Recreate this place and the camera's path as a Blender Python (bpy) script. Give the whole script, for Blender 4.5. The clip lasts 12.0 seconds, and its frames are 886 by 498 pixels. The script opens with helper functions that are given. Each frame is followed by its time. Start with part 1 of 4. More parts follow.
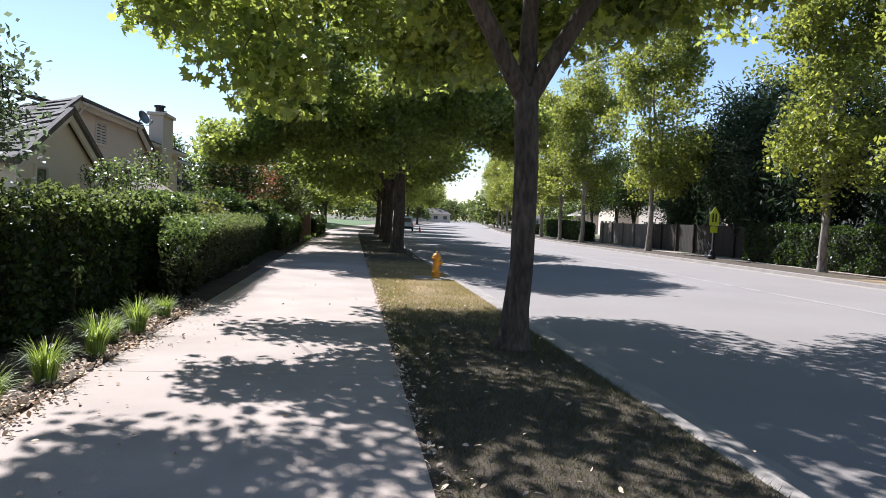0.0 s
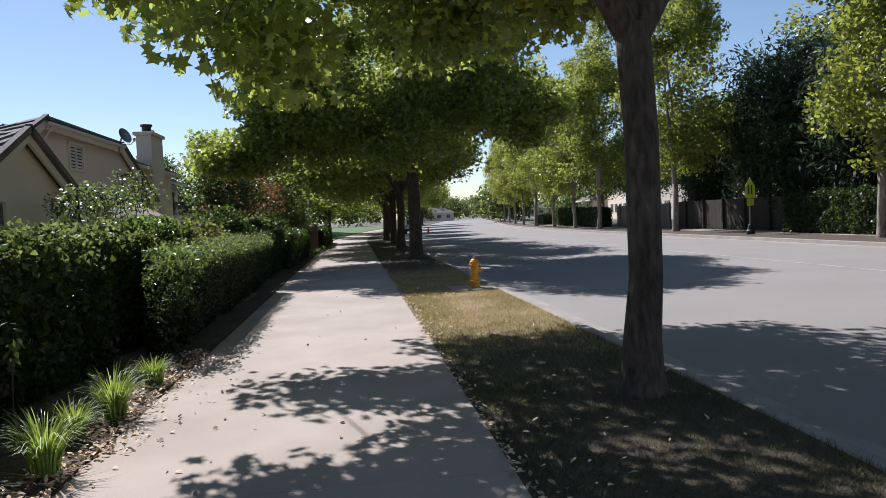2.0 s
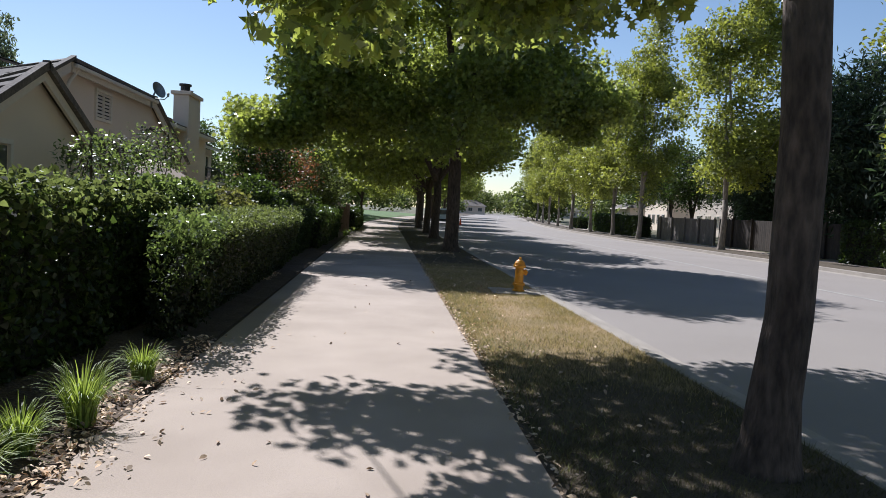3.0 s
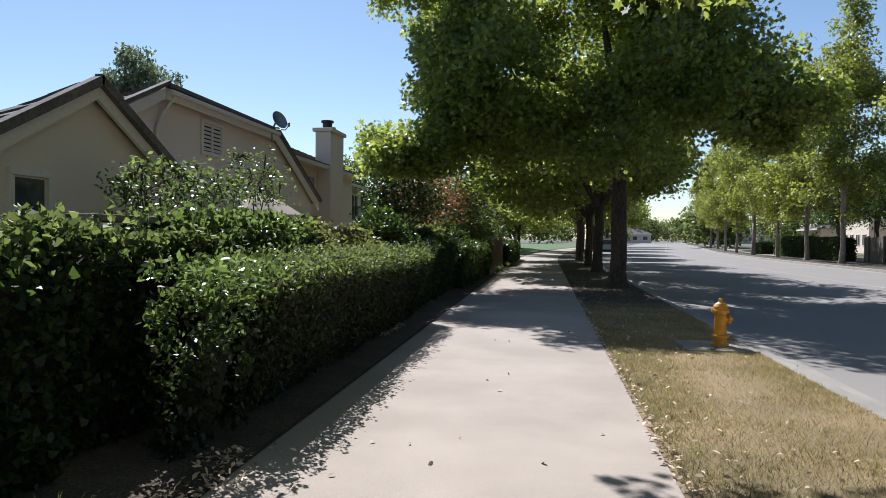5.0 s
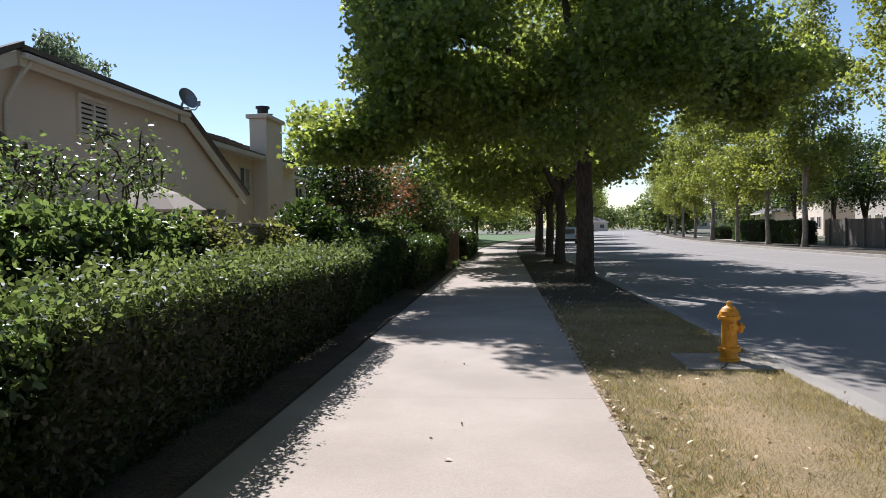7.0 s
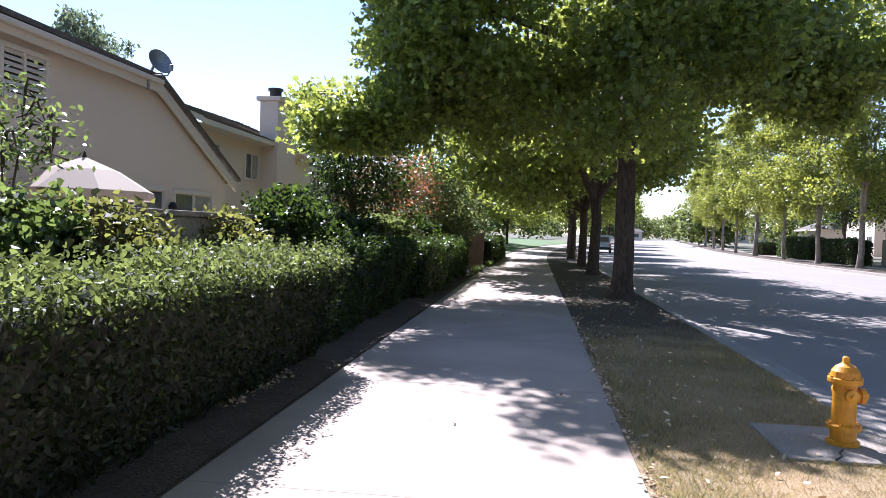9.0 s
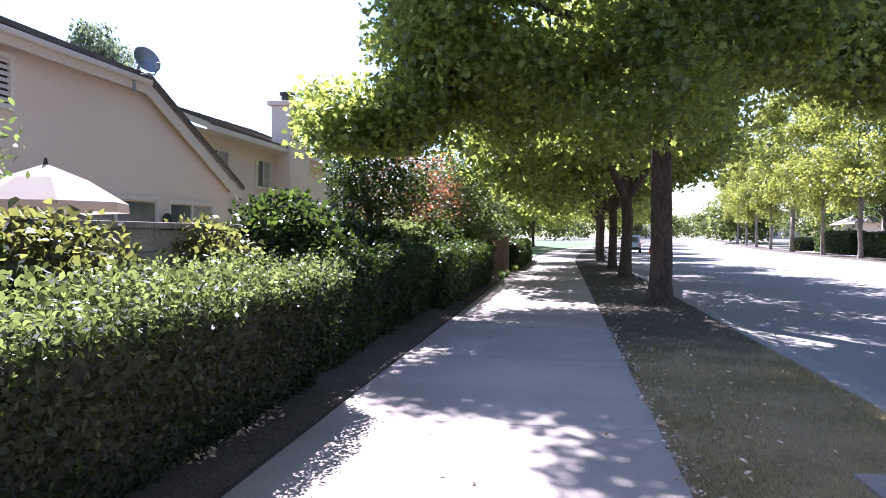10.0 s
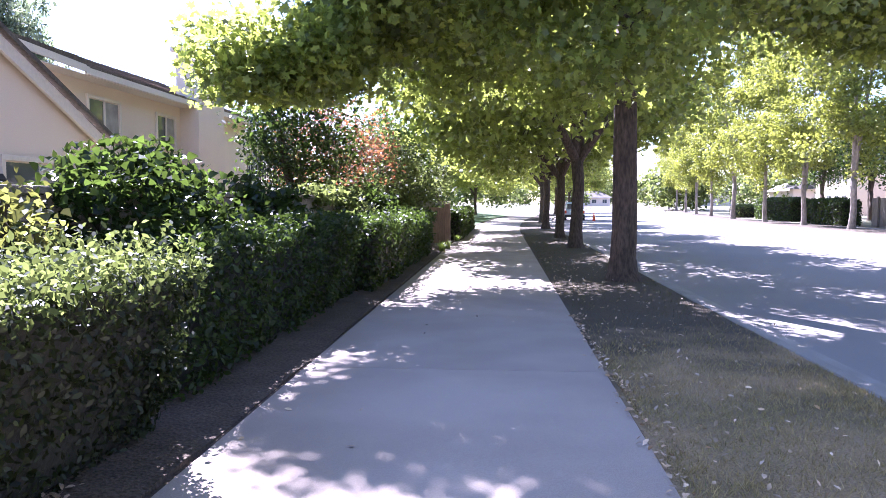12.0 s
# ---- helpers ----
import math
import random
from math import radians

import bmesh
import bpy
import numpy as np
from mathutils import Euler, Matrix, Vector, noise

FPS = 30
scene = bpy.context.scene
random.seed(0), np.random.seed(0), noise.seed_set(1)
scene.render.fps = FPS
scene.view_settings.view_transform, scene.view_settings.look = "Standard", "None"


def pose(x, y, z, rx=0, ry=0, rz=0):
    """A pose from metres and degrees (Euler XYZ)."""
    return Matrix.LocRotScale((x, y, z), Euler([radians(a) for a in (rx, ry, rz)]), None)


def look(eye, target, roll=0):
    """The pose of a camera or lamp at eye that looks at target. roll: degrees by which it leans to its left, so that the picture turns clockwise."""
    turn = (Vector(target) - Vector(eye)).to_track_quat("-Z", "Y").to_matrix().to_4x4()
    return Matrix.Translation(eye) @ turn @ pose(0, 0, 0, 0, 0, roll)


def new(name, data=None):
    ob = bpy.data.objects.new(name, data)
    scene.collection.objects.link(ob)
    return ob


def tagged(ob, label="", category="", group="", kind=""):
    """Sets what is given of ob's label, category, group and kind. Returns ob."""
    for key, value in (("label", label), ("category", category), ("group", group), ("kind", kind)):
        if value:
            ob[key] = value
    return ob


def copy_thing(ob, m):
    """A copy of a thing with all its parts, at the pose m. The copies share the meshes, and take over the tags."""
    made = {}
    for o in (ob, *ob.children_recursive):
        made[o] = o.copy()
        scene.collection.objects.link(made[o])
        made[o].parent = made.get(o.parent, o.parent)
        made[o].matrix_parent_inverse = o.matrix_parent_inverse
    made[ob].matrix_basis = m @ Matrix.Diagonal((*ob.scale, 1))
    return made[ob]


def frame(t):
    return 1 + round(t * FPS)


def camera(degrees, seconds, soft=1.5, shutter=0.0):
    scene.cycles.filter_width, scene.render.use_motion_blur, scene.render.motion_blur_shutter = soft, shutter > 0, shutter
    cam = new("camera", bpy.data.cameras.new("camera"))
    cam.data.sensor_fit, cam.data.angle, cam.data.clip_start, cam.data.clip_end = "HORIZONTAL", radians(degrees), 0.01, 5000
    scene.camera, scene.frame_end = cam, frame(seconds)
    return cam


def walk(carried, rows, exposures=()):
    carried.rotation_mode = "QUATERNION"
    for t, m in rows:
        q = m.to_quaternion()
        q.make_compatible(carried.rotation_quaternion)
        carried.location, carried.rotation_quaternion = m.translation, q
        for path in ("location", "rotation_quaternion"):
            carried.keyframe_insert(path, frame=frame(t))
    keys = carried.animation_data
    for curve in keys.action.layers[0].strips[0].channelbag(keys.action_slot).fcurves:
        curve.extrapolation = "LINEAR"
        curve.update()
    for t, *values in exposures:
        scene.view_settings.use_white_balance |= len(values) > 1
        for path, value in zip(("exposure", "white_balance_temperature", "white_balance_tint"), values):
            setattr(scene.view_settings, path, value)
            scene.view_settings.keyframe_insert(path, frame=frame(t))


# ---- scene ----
cam = camera(64.0, 12.0, soft=0.8)
PATH = [
    (0, 0.279, 0.768, 1.533, -7.34, -2.51, -2.57),
    (0.5, 0.450, 1.250, 1.597, -16.00, -3.62, -0.40),
    (1, 0.192, 1.881, 1.630, -8.18, -3.28, -2.30),
    (1.5, 0.020, 2.597, 1.621, -6.70, -3.94, -2.80),
    (2, -0.107, 3.293, 1.586, -7.22, -2.63, 2.75),
    (2.5, -0.249, 4.055, 1.539, -3.13, -3.18, -3.16),
    (2.7, -0.279, 4.298, 1.571, -5.00, -3.31, -3.28),
    (4.3, -0.105, 6.849, 1.561, -1.17, -3.33, 0.68),
    (4.5, -0.092, 7.077, 1.580, -0.72, -3.30, 1.62),
    (5, -0.041, 7.898, 1.529, 8.14, -1.00, -0.53),
    (5.5, -0.048, 8.283, 1.605, 0.29, -1.73, -0.60),
    (6, -0.028, 8.918, 1.620, 1.67, -1.17, 2.27),
    (6.5, -0.044, 9.623, 1.570, 6.73, -0.82, -2.04),
    (7, -0.074, 10.213, 1.552, 4.78, -1.60, 1.01),
    (7.2, -0.035, 10.438, 1.582, 5.40, -1.35, 4.62),
    (8.8, 0.044, 12.334, 1.571, 8.25, -1.44, 0.31),
    (9, 0.057, 12.625, 1.563, 7.36, -1.54, -1.68),
    (9.5, 0.068, 13.326, 1.600, 6.47, -2.39, -0.18),
    (10, 0.004, 13.841, 1.580, 9.43, -1.20, -0.03),
    (10.5, -0.054, 14.481, 1.600, 6.02, -2.82, -2.60),
    (11, -0.063, 15.057, 1.589, 7.11, -2.88, 1.76),
    (11.5, -0.103, 15.597, 1.606, 6.66, -3.37, -2.35),
    (12, -0.152, 16.253, 1.564, 4.74, -3.82, 0.07),
]
walk(cam, [(t, pose(x, y, z, 90 + p, r, w)) for t, x, y, z, w, p, r in PATH],
     exposures=[(0.0, 0.95, 5750, 14), (1.2, 0.75, 5750, 14), (1.5, 0.5, 5800, 13), (2.7, 0.48, 5800, 13), (5.0, 0.55, 5750, 10), (5.5, 0.83, 5700, 11), (6.1, 0.78, 5700, 11),
                (6.5, 0.66, 5800, 12), (7.2, 0.66, 5800, 12), (8.8, 1.35, 5600, 20), (9.5, 1.75, 5500, 25), (10.5, 2.25, 5400, 32), (12.0, 2.66, 5350, 36)])

# ---- light ----
SUN = Vector((-0.43, 0.90, 1.0)).normalized()       # towards the sun
world = bpy.data.worlds.new("sky")
scene.world = world
world.use_nodes = True
wn = world.node_tree.nodes
sky = wn.new("ShaderNodeTexSky")
sky.sky_type, sky.sun_disc = "NISHITA", False
sky.sun_elevation = math.asin(SUN.z)
sky.sun_rotation = math.atan2(SUN.x, SUN.y)
sky.air_density, sky.dust_density, sky.ozone_density = 1.0, 0.18, 0.05
wn["Background"].inputs["Strength"].default_value = 0.074
world.node_tree.links.new(sky.outputs[0], wn["Background"].inputs["Color"])
sun_data = bpy.data.lights.new("sun", "SUN")
sun_data.energy, sun_data.angle, sun_data.color = 4.9, radians(0.45), (1.0, 0.96, 0.90)
new("sun", sun_data).matrix_world = look(SUN * 60, (0, 0, 0))


# ---- materials ----
def material(name, colour, rough=0.8, metal=0.0, dark=0.75, light=1.2, fine=60.0, coarse=2.5, bump=0.3, island=0.0,
             second=None, spread=0.5, stretch=(1, 1, 1), letting=None, spec=0.5, bump_size=0.01, each=0.0):
    """A surface with fine grain and coarse blotches; second: a colour that the coarse noise mixes in; letting: colour of the light that a leaf lets through."""
    m = bpy.data.materials.new(name)
    m.use_nodes = True
    n, l = m.node_tree.nodes, m.node_tree.links
    b = n["Principled BSDF"]
    b.inputs["Roughness"].default_value, b.inputs["Metallic"].default_value = rough, metal
    b.inputs["Specular IOR Level"].default_value = spec
    mapping = n.new("ShaderNodeMapping")
    mapping.inputs["Scale"].default_value = stretch
    where = n.new("ShaderNodeNewGeometry")
    l.new(where.outputs["Position"], mapping.inputs["Vector"])
    f, c = n.new("ShaderNodeTexNoise"), n.new("ShaderNodeTexNoise")
    f.inputs["Scale"].default_value, f.inputs["Detail"].default_value = fine, 4
    c.inputs["Scale"].default_value, c.inputs["Detail"].default_value = coarse, 5
    for t in (f, c):
        l.new(mapping.outputs[0], t.inputs["Vector"])
    base = n.new("ShaderNodeMixRGB")
    base.inputs[1].default_value = (*colour, 1)
    base.inputs[2].default_value = (*(second or colour), 1)
    ramp = n.new("ShaderNodeMapRange")
    ramp.inputs["From Min"].default_value, ramp.inputs["From Max"].default_value = 0.5 - spread * 0.3, 0.5 + spread * 0.3
    l.new(c.outputs["Fac"], ramp.inputs["Value"])
    l.new(ramp.outputs[0], base.inputs[0])
    value = n.new("ShaderNodeMapRange")
    value.inputs["From Min"].default_value, value.inputs["From Max"].default_value = 0.3, 0.7
    value.inputs["To Min"].default_value, value.inputs["To Max"].default_value = dark, light
    l.new(f.outputs["Fac"], value.inputs["Value"])
    hsv = n.new("ShaderNodeHueSaturation")
    l.new(base.outputs[0], hsv.inputs["Color"])
    last = value.outputs[0]
    for amount, socket in ((island, where.outputs["Random Per Island"]),
                           (each, n.new("ShaderNodeObjectInfo").outputs["Random"] if each else None)):
        if amount:
            r = n.new("ShaderNodeMapRange")
            r.inputs["To Min"].default_value, r.inputs["To Max"].default_value = 1 - amount, 1 + amount
            l.new(socket, r.inputs["Value"])
            mul = n.new("ShaderNodeMath")
            mul.operation = "MULTIPLY"
            l.new(last, mul.inputs[0])
            l.new(r.outputs[0], mul.inputs[1])
            last = mul.outputs[0]
    l.new(last, hsv.inputs["Value"])
    l.new(hsv.outputs[0], b.inputs["Base Color"])
    if bump:
        bp = n.new("ShaderNodeBump")
        bp.inputs["Strength"].default_value, bp.inputs["Distance"].default_value = bump, bump_size
        l.new(f.outputs["Fac"], bp.inputs["Height"])
        l.new(bp.outputs[0], b.inputs["Normal"])
    if letting:
        tr = n.new("ShaderNodeBsdfTranslucent")
        mixc = n.new("ShaderNodeMixRGB")
        mixc.blend_type, mixc.inputs[0].default_value = "MULTIPLY", 1.0
        mixc.inputs[1].default_value = (*letting, 1)
        l.new(last, mixc.inputs[2])
        l.new(mixc.outputs[0], tr.inputs["Color"])
        mix = n.new("ShaderNodeMixShader")
        mix.inputs[0].default_value = 0.42
        l.new(b.outputs[0], mix.inputs[1])
        l.new(tr.outputs[0], mix.inputs[2])
        l.new(mix.outputs[0], n["Material Output"].inputs["Surface"])
    return m


ASPHALT = material("asphalt", (0.265, 0.232, 0.208), 0.9, fine=140, coarse=0.35, dark=0.8, light=1.18, bump=0.5, second=(0.29, 0.255, 0.23))
SEAM = material("worn_lane_paint", (0.42, 0.39, 0.35), 0.85, fine=30, coarse=1.2, dark=0.75, second=(0.3, 0.28, 0.26))
CONCRETE = material("pavement_concrete", (0.445, 0.362, 0.298), 0.9, fine=120, coarse=0.9, dark=0.86, light=1.12, bump=0.35, second=(0.37, 0.298, 0.242), each=0.05)
KERB = material("kerb_concrete", (0.36, 0.315, 0.27), 0.9, fine=80, coarse=1.5, second=(0.28, 0.245, 0.21), bump=0.4)
SOIL = material("soil", (0.09, 0.063, 0.044), 0.95, fine=40, coarse=3, dark=0.5, light=1.4, bump=0.8, second=(0.13, 0.092, 0.064), bump_size=0.03)
TURF = material("dry_turf", (0.47, 0.32, 0.18), 0.95, fine=70, coarse=0.9, dark=0.6, light=1.25, bump=0.8, second=(0.24, 0.185, 0.09), spread=0.7, bump_size=0.03)
LAWN = material("lawn", (0.06, 0.13, 0.02), 0.9, fine=30, coarse=0.4, dark=0.7, light=1.2, second=(0.10, 0.15, 0.035))
FARGROUND = material("yard_ground", (0.16, 0.13, 0.09), 0.95, fine=10, coarse=0.3, second=(0.11, 0.12, 0.05))
STRAW = material("dry_grass", (0.60, 0.43, 0.24), 0.8, fine=8, coarse=1.1, dark=0.8, second=(0.33, 0.28, 0.12), island=0.35, spread=0.6, bump=0, letting=(0.4, 0.33, 0.12))
BLADE = material("green_blade", (0.24, 0.32, 0.07), 0.5, fine=10, coarse=5, island=0.4, bump=0, letting=(0.42, 0.52, 0.08), second=(0.2, 0.27, 0.07))
GREENTURF = material("fresh_turf", (0.17, 0.195, 0.085), 0.7, fine=8, coarse=1.5, island=0.4, bump=0, second=(0.25, 0.23, 0.11), letting=(0.22, 0.25, 0.08))
DEADLEAF = material("fallen_leaf", (0.50, 0.33, 0.19), 0.8, fine=20, coarse=3, island=0.5, bump=0, second=(0.72, 0.56, 0.41))
BARK = material("bark", (0.066, 0.046, 0.033), 0.95, fine=22, coarse=5, dark=0.5, light=1.5, bump=1.0, second=(0.105, 0.075, 0.055), stretch=(1, 1, 0.3), bump_size=0.03)
PALEBARK = material("pale_bark", (0.34, 0.29, 0.24), 0.9, fine=14, coarse=4, dark=0.6, light=1.3, bump=0.7, second=(0.22, 0.18, 0.15), stretch=(1, 1, 0.35), bump_size=0.02)
MAPLE = material("plane_leaf", (0.072, 0.11, 0.028), 0.42, fine=6, coarse=0.5, dark=0.85, light=1.15, island=0.4, bump=0, second=(0.068, 0.098, 0.026), letting=(0.58, 0.65, 0.11), spec=0.5)
# darker, browner copy of the grass blade, tree shade put into its colour
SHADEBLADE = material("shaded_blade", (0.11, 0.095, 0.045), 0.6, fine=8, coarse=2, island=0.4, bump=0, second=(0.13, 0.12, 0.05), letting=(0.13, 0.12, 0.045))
LIGHTLEAF = material("light_leaf", (0.075, 0.105, 0.028), 0.42, fine=6, coarse=0.5, island=0.4, bump=0, second=(0.105, 0.125, 0.032), letting=(0.50, 0.53, 0.075), spec=0.45)
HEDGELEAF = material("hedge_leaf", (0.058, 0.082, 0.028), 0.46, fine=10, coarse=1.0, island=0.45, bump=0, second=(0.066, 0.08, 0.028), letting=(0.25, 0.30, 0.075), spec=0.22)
# shade put into the colour: darker copy of the hedge leaf for shaded sides
SHADELEAF = material("shaded_hedge_leaf", (0.025, 0.035, 0.014), 0.42, fine=10, coarse=1.0, island=0.5, bump=0, second=(0.036, 0.043, 0.018), letting=(0.05, 0.07, 0.014), spec=0.35)
BUSHLEAF = material("glossy_shrub_leaf", (0.075, 0.115, 0.038), 0.33, fine=10, coarse=1.5, island=0.45, bump=0, second=(0.06, 0.095, 0.03), letting=(0.24, 0.32, 0.07), spec=0.5)
IVYLEAF = material("ivy_leaf", (0.022, 0.036, 0.011), 0.4, fine=10, coarse=0.8, island=0.5, bump=0, second=(0.038, 0.058, 0.016), letting=(0.09, 0.14, 0.02), spec=0.35)
VINELEAF = material("vine_leaf", (0.10, 0.115, 0.04), 0.5, fine=5, coarse=2.5, island=0.4, bump=0, second=(0.13, 0.09, 0.045), letting=(0.28, 0.29, 0.06), spread=0.6)
PLUMLEAF = material("plum_leaf", (0.11, 0.05, 0.04), 0.5, fine=8, coarse=1.2, island=0.5, bump=0, second=(0.2, 0.09, 0.04), letting=(0.4, 0.16, 0.06))
PINELEAF = material("conifer_leaf", (0.035, 0.055, 0.03), 0.7, fine=5, coarse=0.6, island=0.5, bump=0, second=(0.05, 0.075, 0.035), letting=(0.05, 0.08, 0.03))
GREYLEAF = material("grey_leaf", (0.13, 0.155, 0.10), 0.6, fine=5, coarse=0.6, island=0.4, bump=0, second=(0.18, 0.2, 0.13), letting=(0.2, 0.25, 0.12))
CORESHADE = material("hedge_core_shade", (0.022, 0.022, 0.012), 0.95, fine=14, coarse=2, dark=0.5, light=1.4, bump=0.8, bump_size=0.03)
STUCCO = material("stucco", (0.79, 0.66, 0.54), 0.92, fine=90, coarse=0.5, dark=0.92, light=1.06, bump=0.5, second=(0.74, 0.615, 0.50))
STUCCO_GREY = material("stucco_pale", (0.62, 0.54, 0.46), 0.92, fine=90, coarse=0.5, dark=0.92, light=1.06, bump=0.5)
TRIM = material("cream_trim", (0.72, 0.64, 0.55), 0.7, fine=30, coarse=1.5, dark=0.92, light=1.05, bump=0.1)
TILE = material("roof_tile", (0.10, 0.082, 0.07), 0.9, fine=25, coarse=2, dark=0.65, light=1.3, bump=0.5, second=(0.14, 0.118, 0.10), each=0.25)
BLOCK = material("wall_block", (0.40, 0.33, 0.25), 0.95, fine=45, coarse=2.6, dark=0.6, light=1.2, bump=0.8, second=(0.19, 0.15, 0.11), spread=0.8, each=0.12)
MORTAR = material("mortar", (0.25, 0.22, 0.19), 0.95, fine=60, coarse=3)
YELLOW = material("hydrant_paint", (0.80, 0.36, 0.015), 0.45, fine=35, coarse=6, dark=0.85, light=1.08, bump=0.15, second=(0.68, 0.27, 0.01))
STEEL = material("galvanised_steel", (0.32, 0.32, 0.31), 0.5, 0.8, fine=40, coarse=5)
SIGNYELLOW = material("sign_sheet", (0.62, 0.72, 0.03), 0.5, fine=20, coarse=3, dark=0.95, light=1.04, bump=0)
BLACK = material("black_paint", (0.02, 0.02, 0.02), 0.6, fine=20, coarse=3)
GLASS = material("window_glass", (0.05, 0.06, 0.065), 0.06, fine=2, coarse=0.6, bump=0, second=(0.12, 0.13, 0.13), spec=0.8)
BLIND = material("window_blind", (0.35, 0.33, 0.30), 0.7, fine=4, coarse=1.5, bump=0)
CANVAS = material("umbrella_canvas", (0.70, 0.58, 0.47), 0.8, fine=60, coarse=2, dark=0.95, light=1.04, letting=(0.7, 0.55, 0.42))
WOOD = material("fence_wood", (0.042, 0.032, 0.025), 0.9, fine=25, coarse=2, dark=0.6, light=1.3, stretch=(1, 1, 0.15), each=0.25)
PALEFENCE = material("weathered_fence", (0.2, 0.17, 0.145), 0.9, fine=25, coarse=2, dark=0.7, light=1.2, stretch=(1, 1, 0.15), each=0.12)
REDWOOD = material("gatepost_wood", (0.28, 0.18, 0.12), 0.85, fine=25, coarse=2, stretch=(1, 1, 0.15))
CARPAINT = material("car_paint", (0.55, 0.62, 0.68), 0.25, fine=4, coarse=1, dark=0.97, light=1.02, bump=0)
RUBBER = material("tyre_rubber", (0.02, 0.02, 0.02), 0.85, fine=30, coarse=4)
ORANGE = material("cone_plastic", (0.8, 0.12, 0.03), 0.5, fine=10, coarse=3)


def bare_under_trees(m, earth, dry):
    """Verge: dry grass along the open stretch from y = dry[0] to dry[1], bare earth elsewhere, with a ragged change between."""
    n, l = m.node_tree.nodes, m.node_tree.links
    base = n["Hue/Saturation/Value"].inputs["Color"].links[0].from_socket
    where, split, wander = n.new("ShaderNodeNewGeometry"), n.new("ShaderNodeSeparateXYZ"), n.new("ShaderNodeTexNoise")
    wander.inputs["Scale"].default_value, wander.inputs["Detail"].default_value = 0.9, 6
    l.new(where.outputs["Position"], split.inputs[0])
    l.new(where.outputs["Position"], wander.inputs["Vector"])
    shift = n.new("ShaderNodeMath")
    shift.operation = "MULTIPLY_ADD"
    shift.inputs[1].default_value = 9.0
    l.new(wander.outputs["Fac"], shift.inputs[0])
    l.new(split.outputs["Y"], shift.inputs[2])
    ends = []
    for lo, hi, a, b in ((dry[0] + 3.8, dry[0] + 5.2, 1, 0), (dry[1] + 3.0, dry[1] + 6.0, 0, 1)):
        r = n.new("ShaderNodeMapRange")
        for key, value in (("From Min", lo), ("From Max", hi), ("To Min", a), ("To Max", b)):
            r.inputs[key].default_value = value
        l.new(shift.outputs[0], r.inputs["Value"])
        ends.append(r)
    both = n.new("ShaderNodeMath")
    both.operation = "MAXIMUM"
    mix = n.new("ShaderNodeMixRGB")
    mix.inputs[2].default_value = (*earth, 1)
    l.new(ends[0].outputs[0], both.inputs[0])
    l.new(ends[1].outputs[0], both.inputs[1])
    l.new(both.outputs[0], mix.inputs[0])
    l.new(base, mix.inputs[1])
    l.new(mix.outputs[0], n["Hue/Saturation/Value"].inputs["Color"])


bare_under_trees(TURF, (0.105, 0.078, 0.05), (11.3, 23.5))


# ---- tools ----
def mesh_of(name, verts, faces, mat):
    me = bpy.data.meshes.new(name)
    me.from_pydata(verts, [], faces)
    me.materials.append(mat)
    return me


def part(name, bm, mat, parent=None, label="", smooth=False):
    me = bpy.data.meshes.new(name)
    bmesh.ops.recalc_face_normals(bm, faces=bm.faces)
    bm.to_mesh(me)
    bm.free()
    me.materials.append(mat)
    if smooth:
        me.polygons.foreach_set("use_smooth", [True] * len(me.polygons))
    ob = new(name, me)
    ob.parent = parent
    return tagged(ob, label)


def thing(name, m, label, category, group="", kind=""):
    ob = new(name)
    ob.matrix_basis = m
    return tagged(ob, label, category, group, kind)


def box(x0, y0, z0, x1, y1, z1, bevel=0.0, bm=None):
    own = bmesh.new()
    bmesh.ops.create_cube(own, size=1)
    bmesh.ops.scale(own, vec=(x1 - x0, y1 - y0, z1 - z0), verts=own.verts)
    bmesh.ops.translate(own, vec=((x0 + x1) / 2, (y0 + y1) / 2, (z0 + z1) / 2), verts=own.verts)
    if bevel:
        bmesh.ops.bevel(own, geom=own.edges[:], offset=bevel, segments=2, affect="EDGES", profile=0.5)
    if bm is None:
        return own
    me = bpy.data.meshes.new("joined")
    own.to_mesh(me)
    own.free()
    bm.from_mesh(me)
    bpy.data.meshes.remove(me)
    return bm


def lathe(profile, n=20, bm=None, m=None):
    """A turned body from (radius, height) pairs."""
    bm = bm or bmesh.new()
    rings = []
    for r, z in profile:
        rings.append([bm.verts.new((m or Matrix()) @ Vector((r * math.cos(2 * math.pi * i / n), r * math.sin(2 * math.pi * i / n), z))) for i in range(n)])
    for a, b in zip(rings, rings[1:]):
        for i in range(n):
            bm.faces.new((a[i], a[(i + 1) % n], b[(i + 1) % n], b[i]))
    bm.faces.new(rings[0][::-1])
    bm.faces.new(rings[-1])
    return bm


def tube(points, radii, n=7, bm=None, wob=0.0, rnd=random):
    """A tapered limb through points."""
    bm = bm or bmesh.new()
    rings = []
    pts = [Vector(p) for p in points]
    for i, (p, r) in enumerate(zip(pts, radii)):
        d = (pts[min(i + 1, len(pts) - 1)] - pts[max(i - 1, 0)]).normalized()
        a = d.cross(Vector((0.31, 0.95, 0.11))).normalized()
        b = d.cross(a)
        rings.append([bm.verts.new(p + (a * math.cos(2 * math.pi * k / n) + b * math.sin(2 * math.pi * k / n)) * r * (1 + rnd.uniform(-wob, wob))) for k in range(n)])
    for a, b in zip(rings, rings[1:]):
        for k in range(n):
            bm.faces.new((a[k], a[(k + 1) % n], b[(k + 1) % n], b[k]))
    bm.faces.new(rings[-1])
    return bm


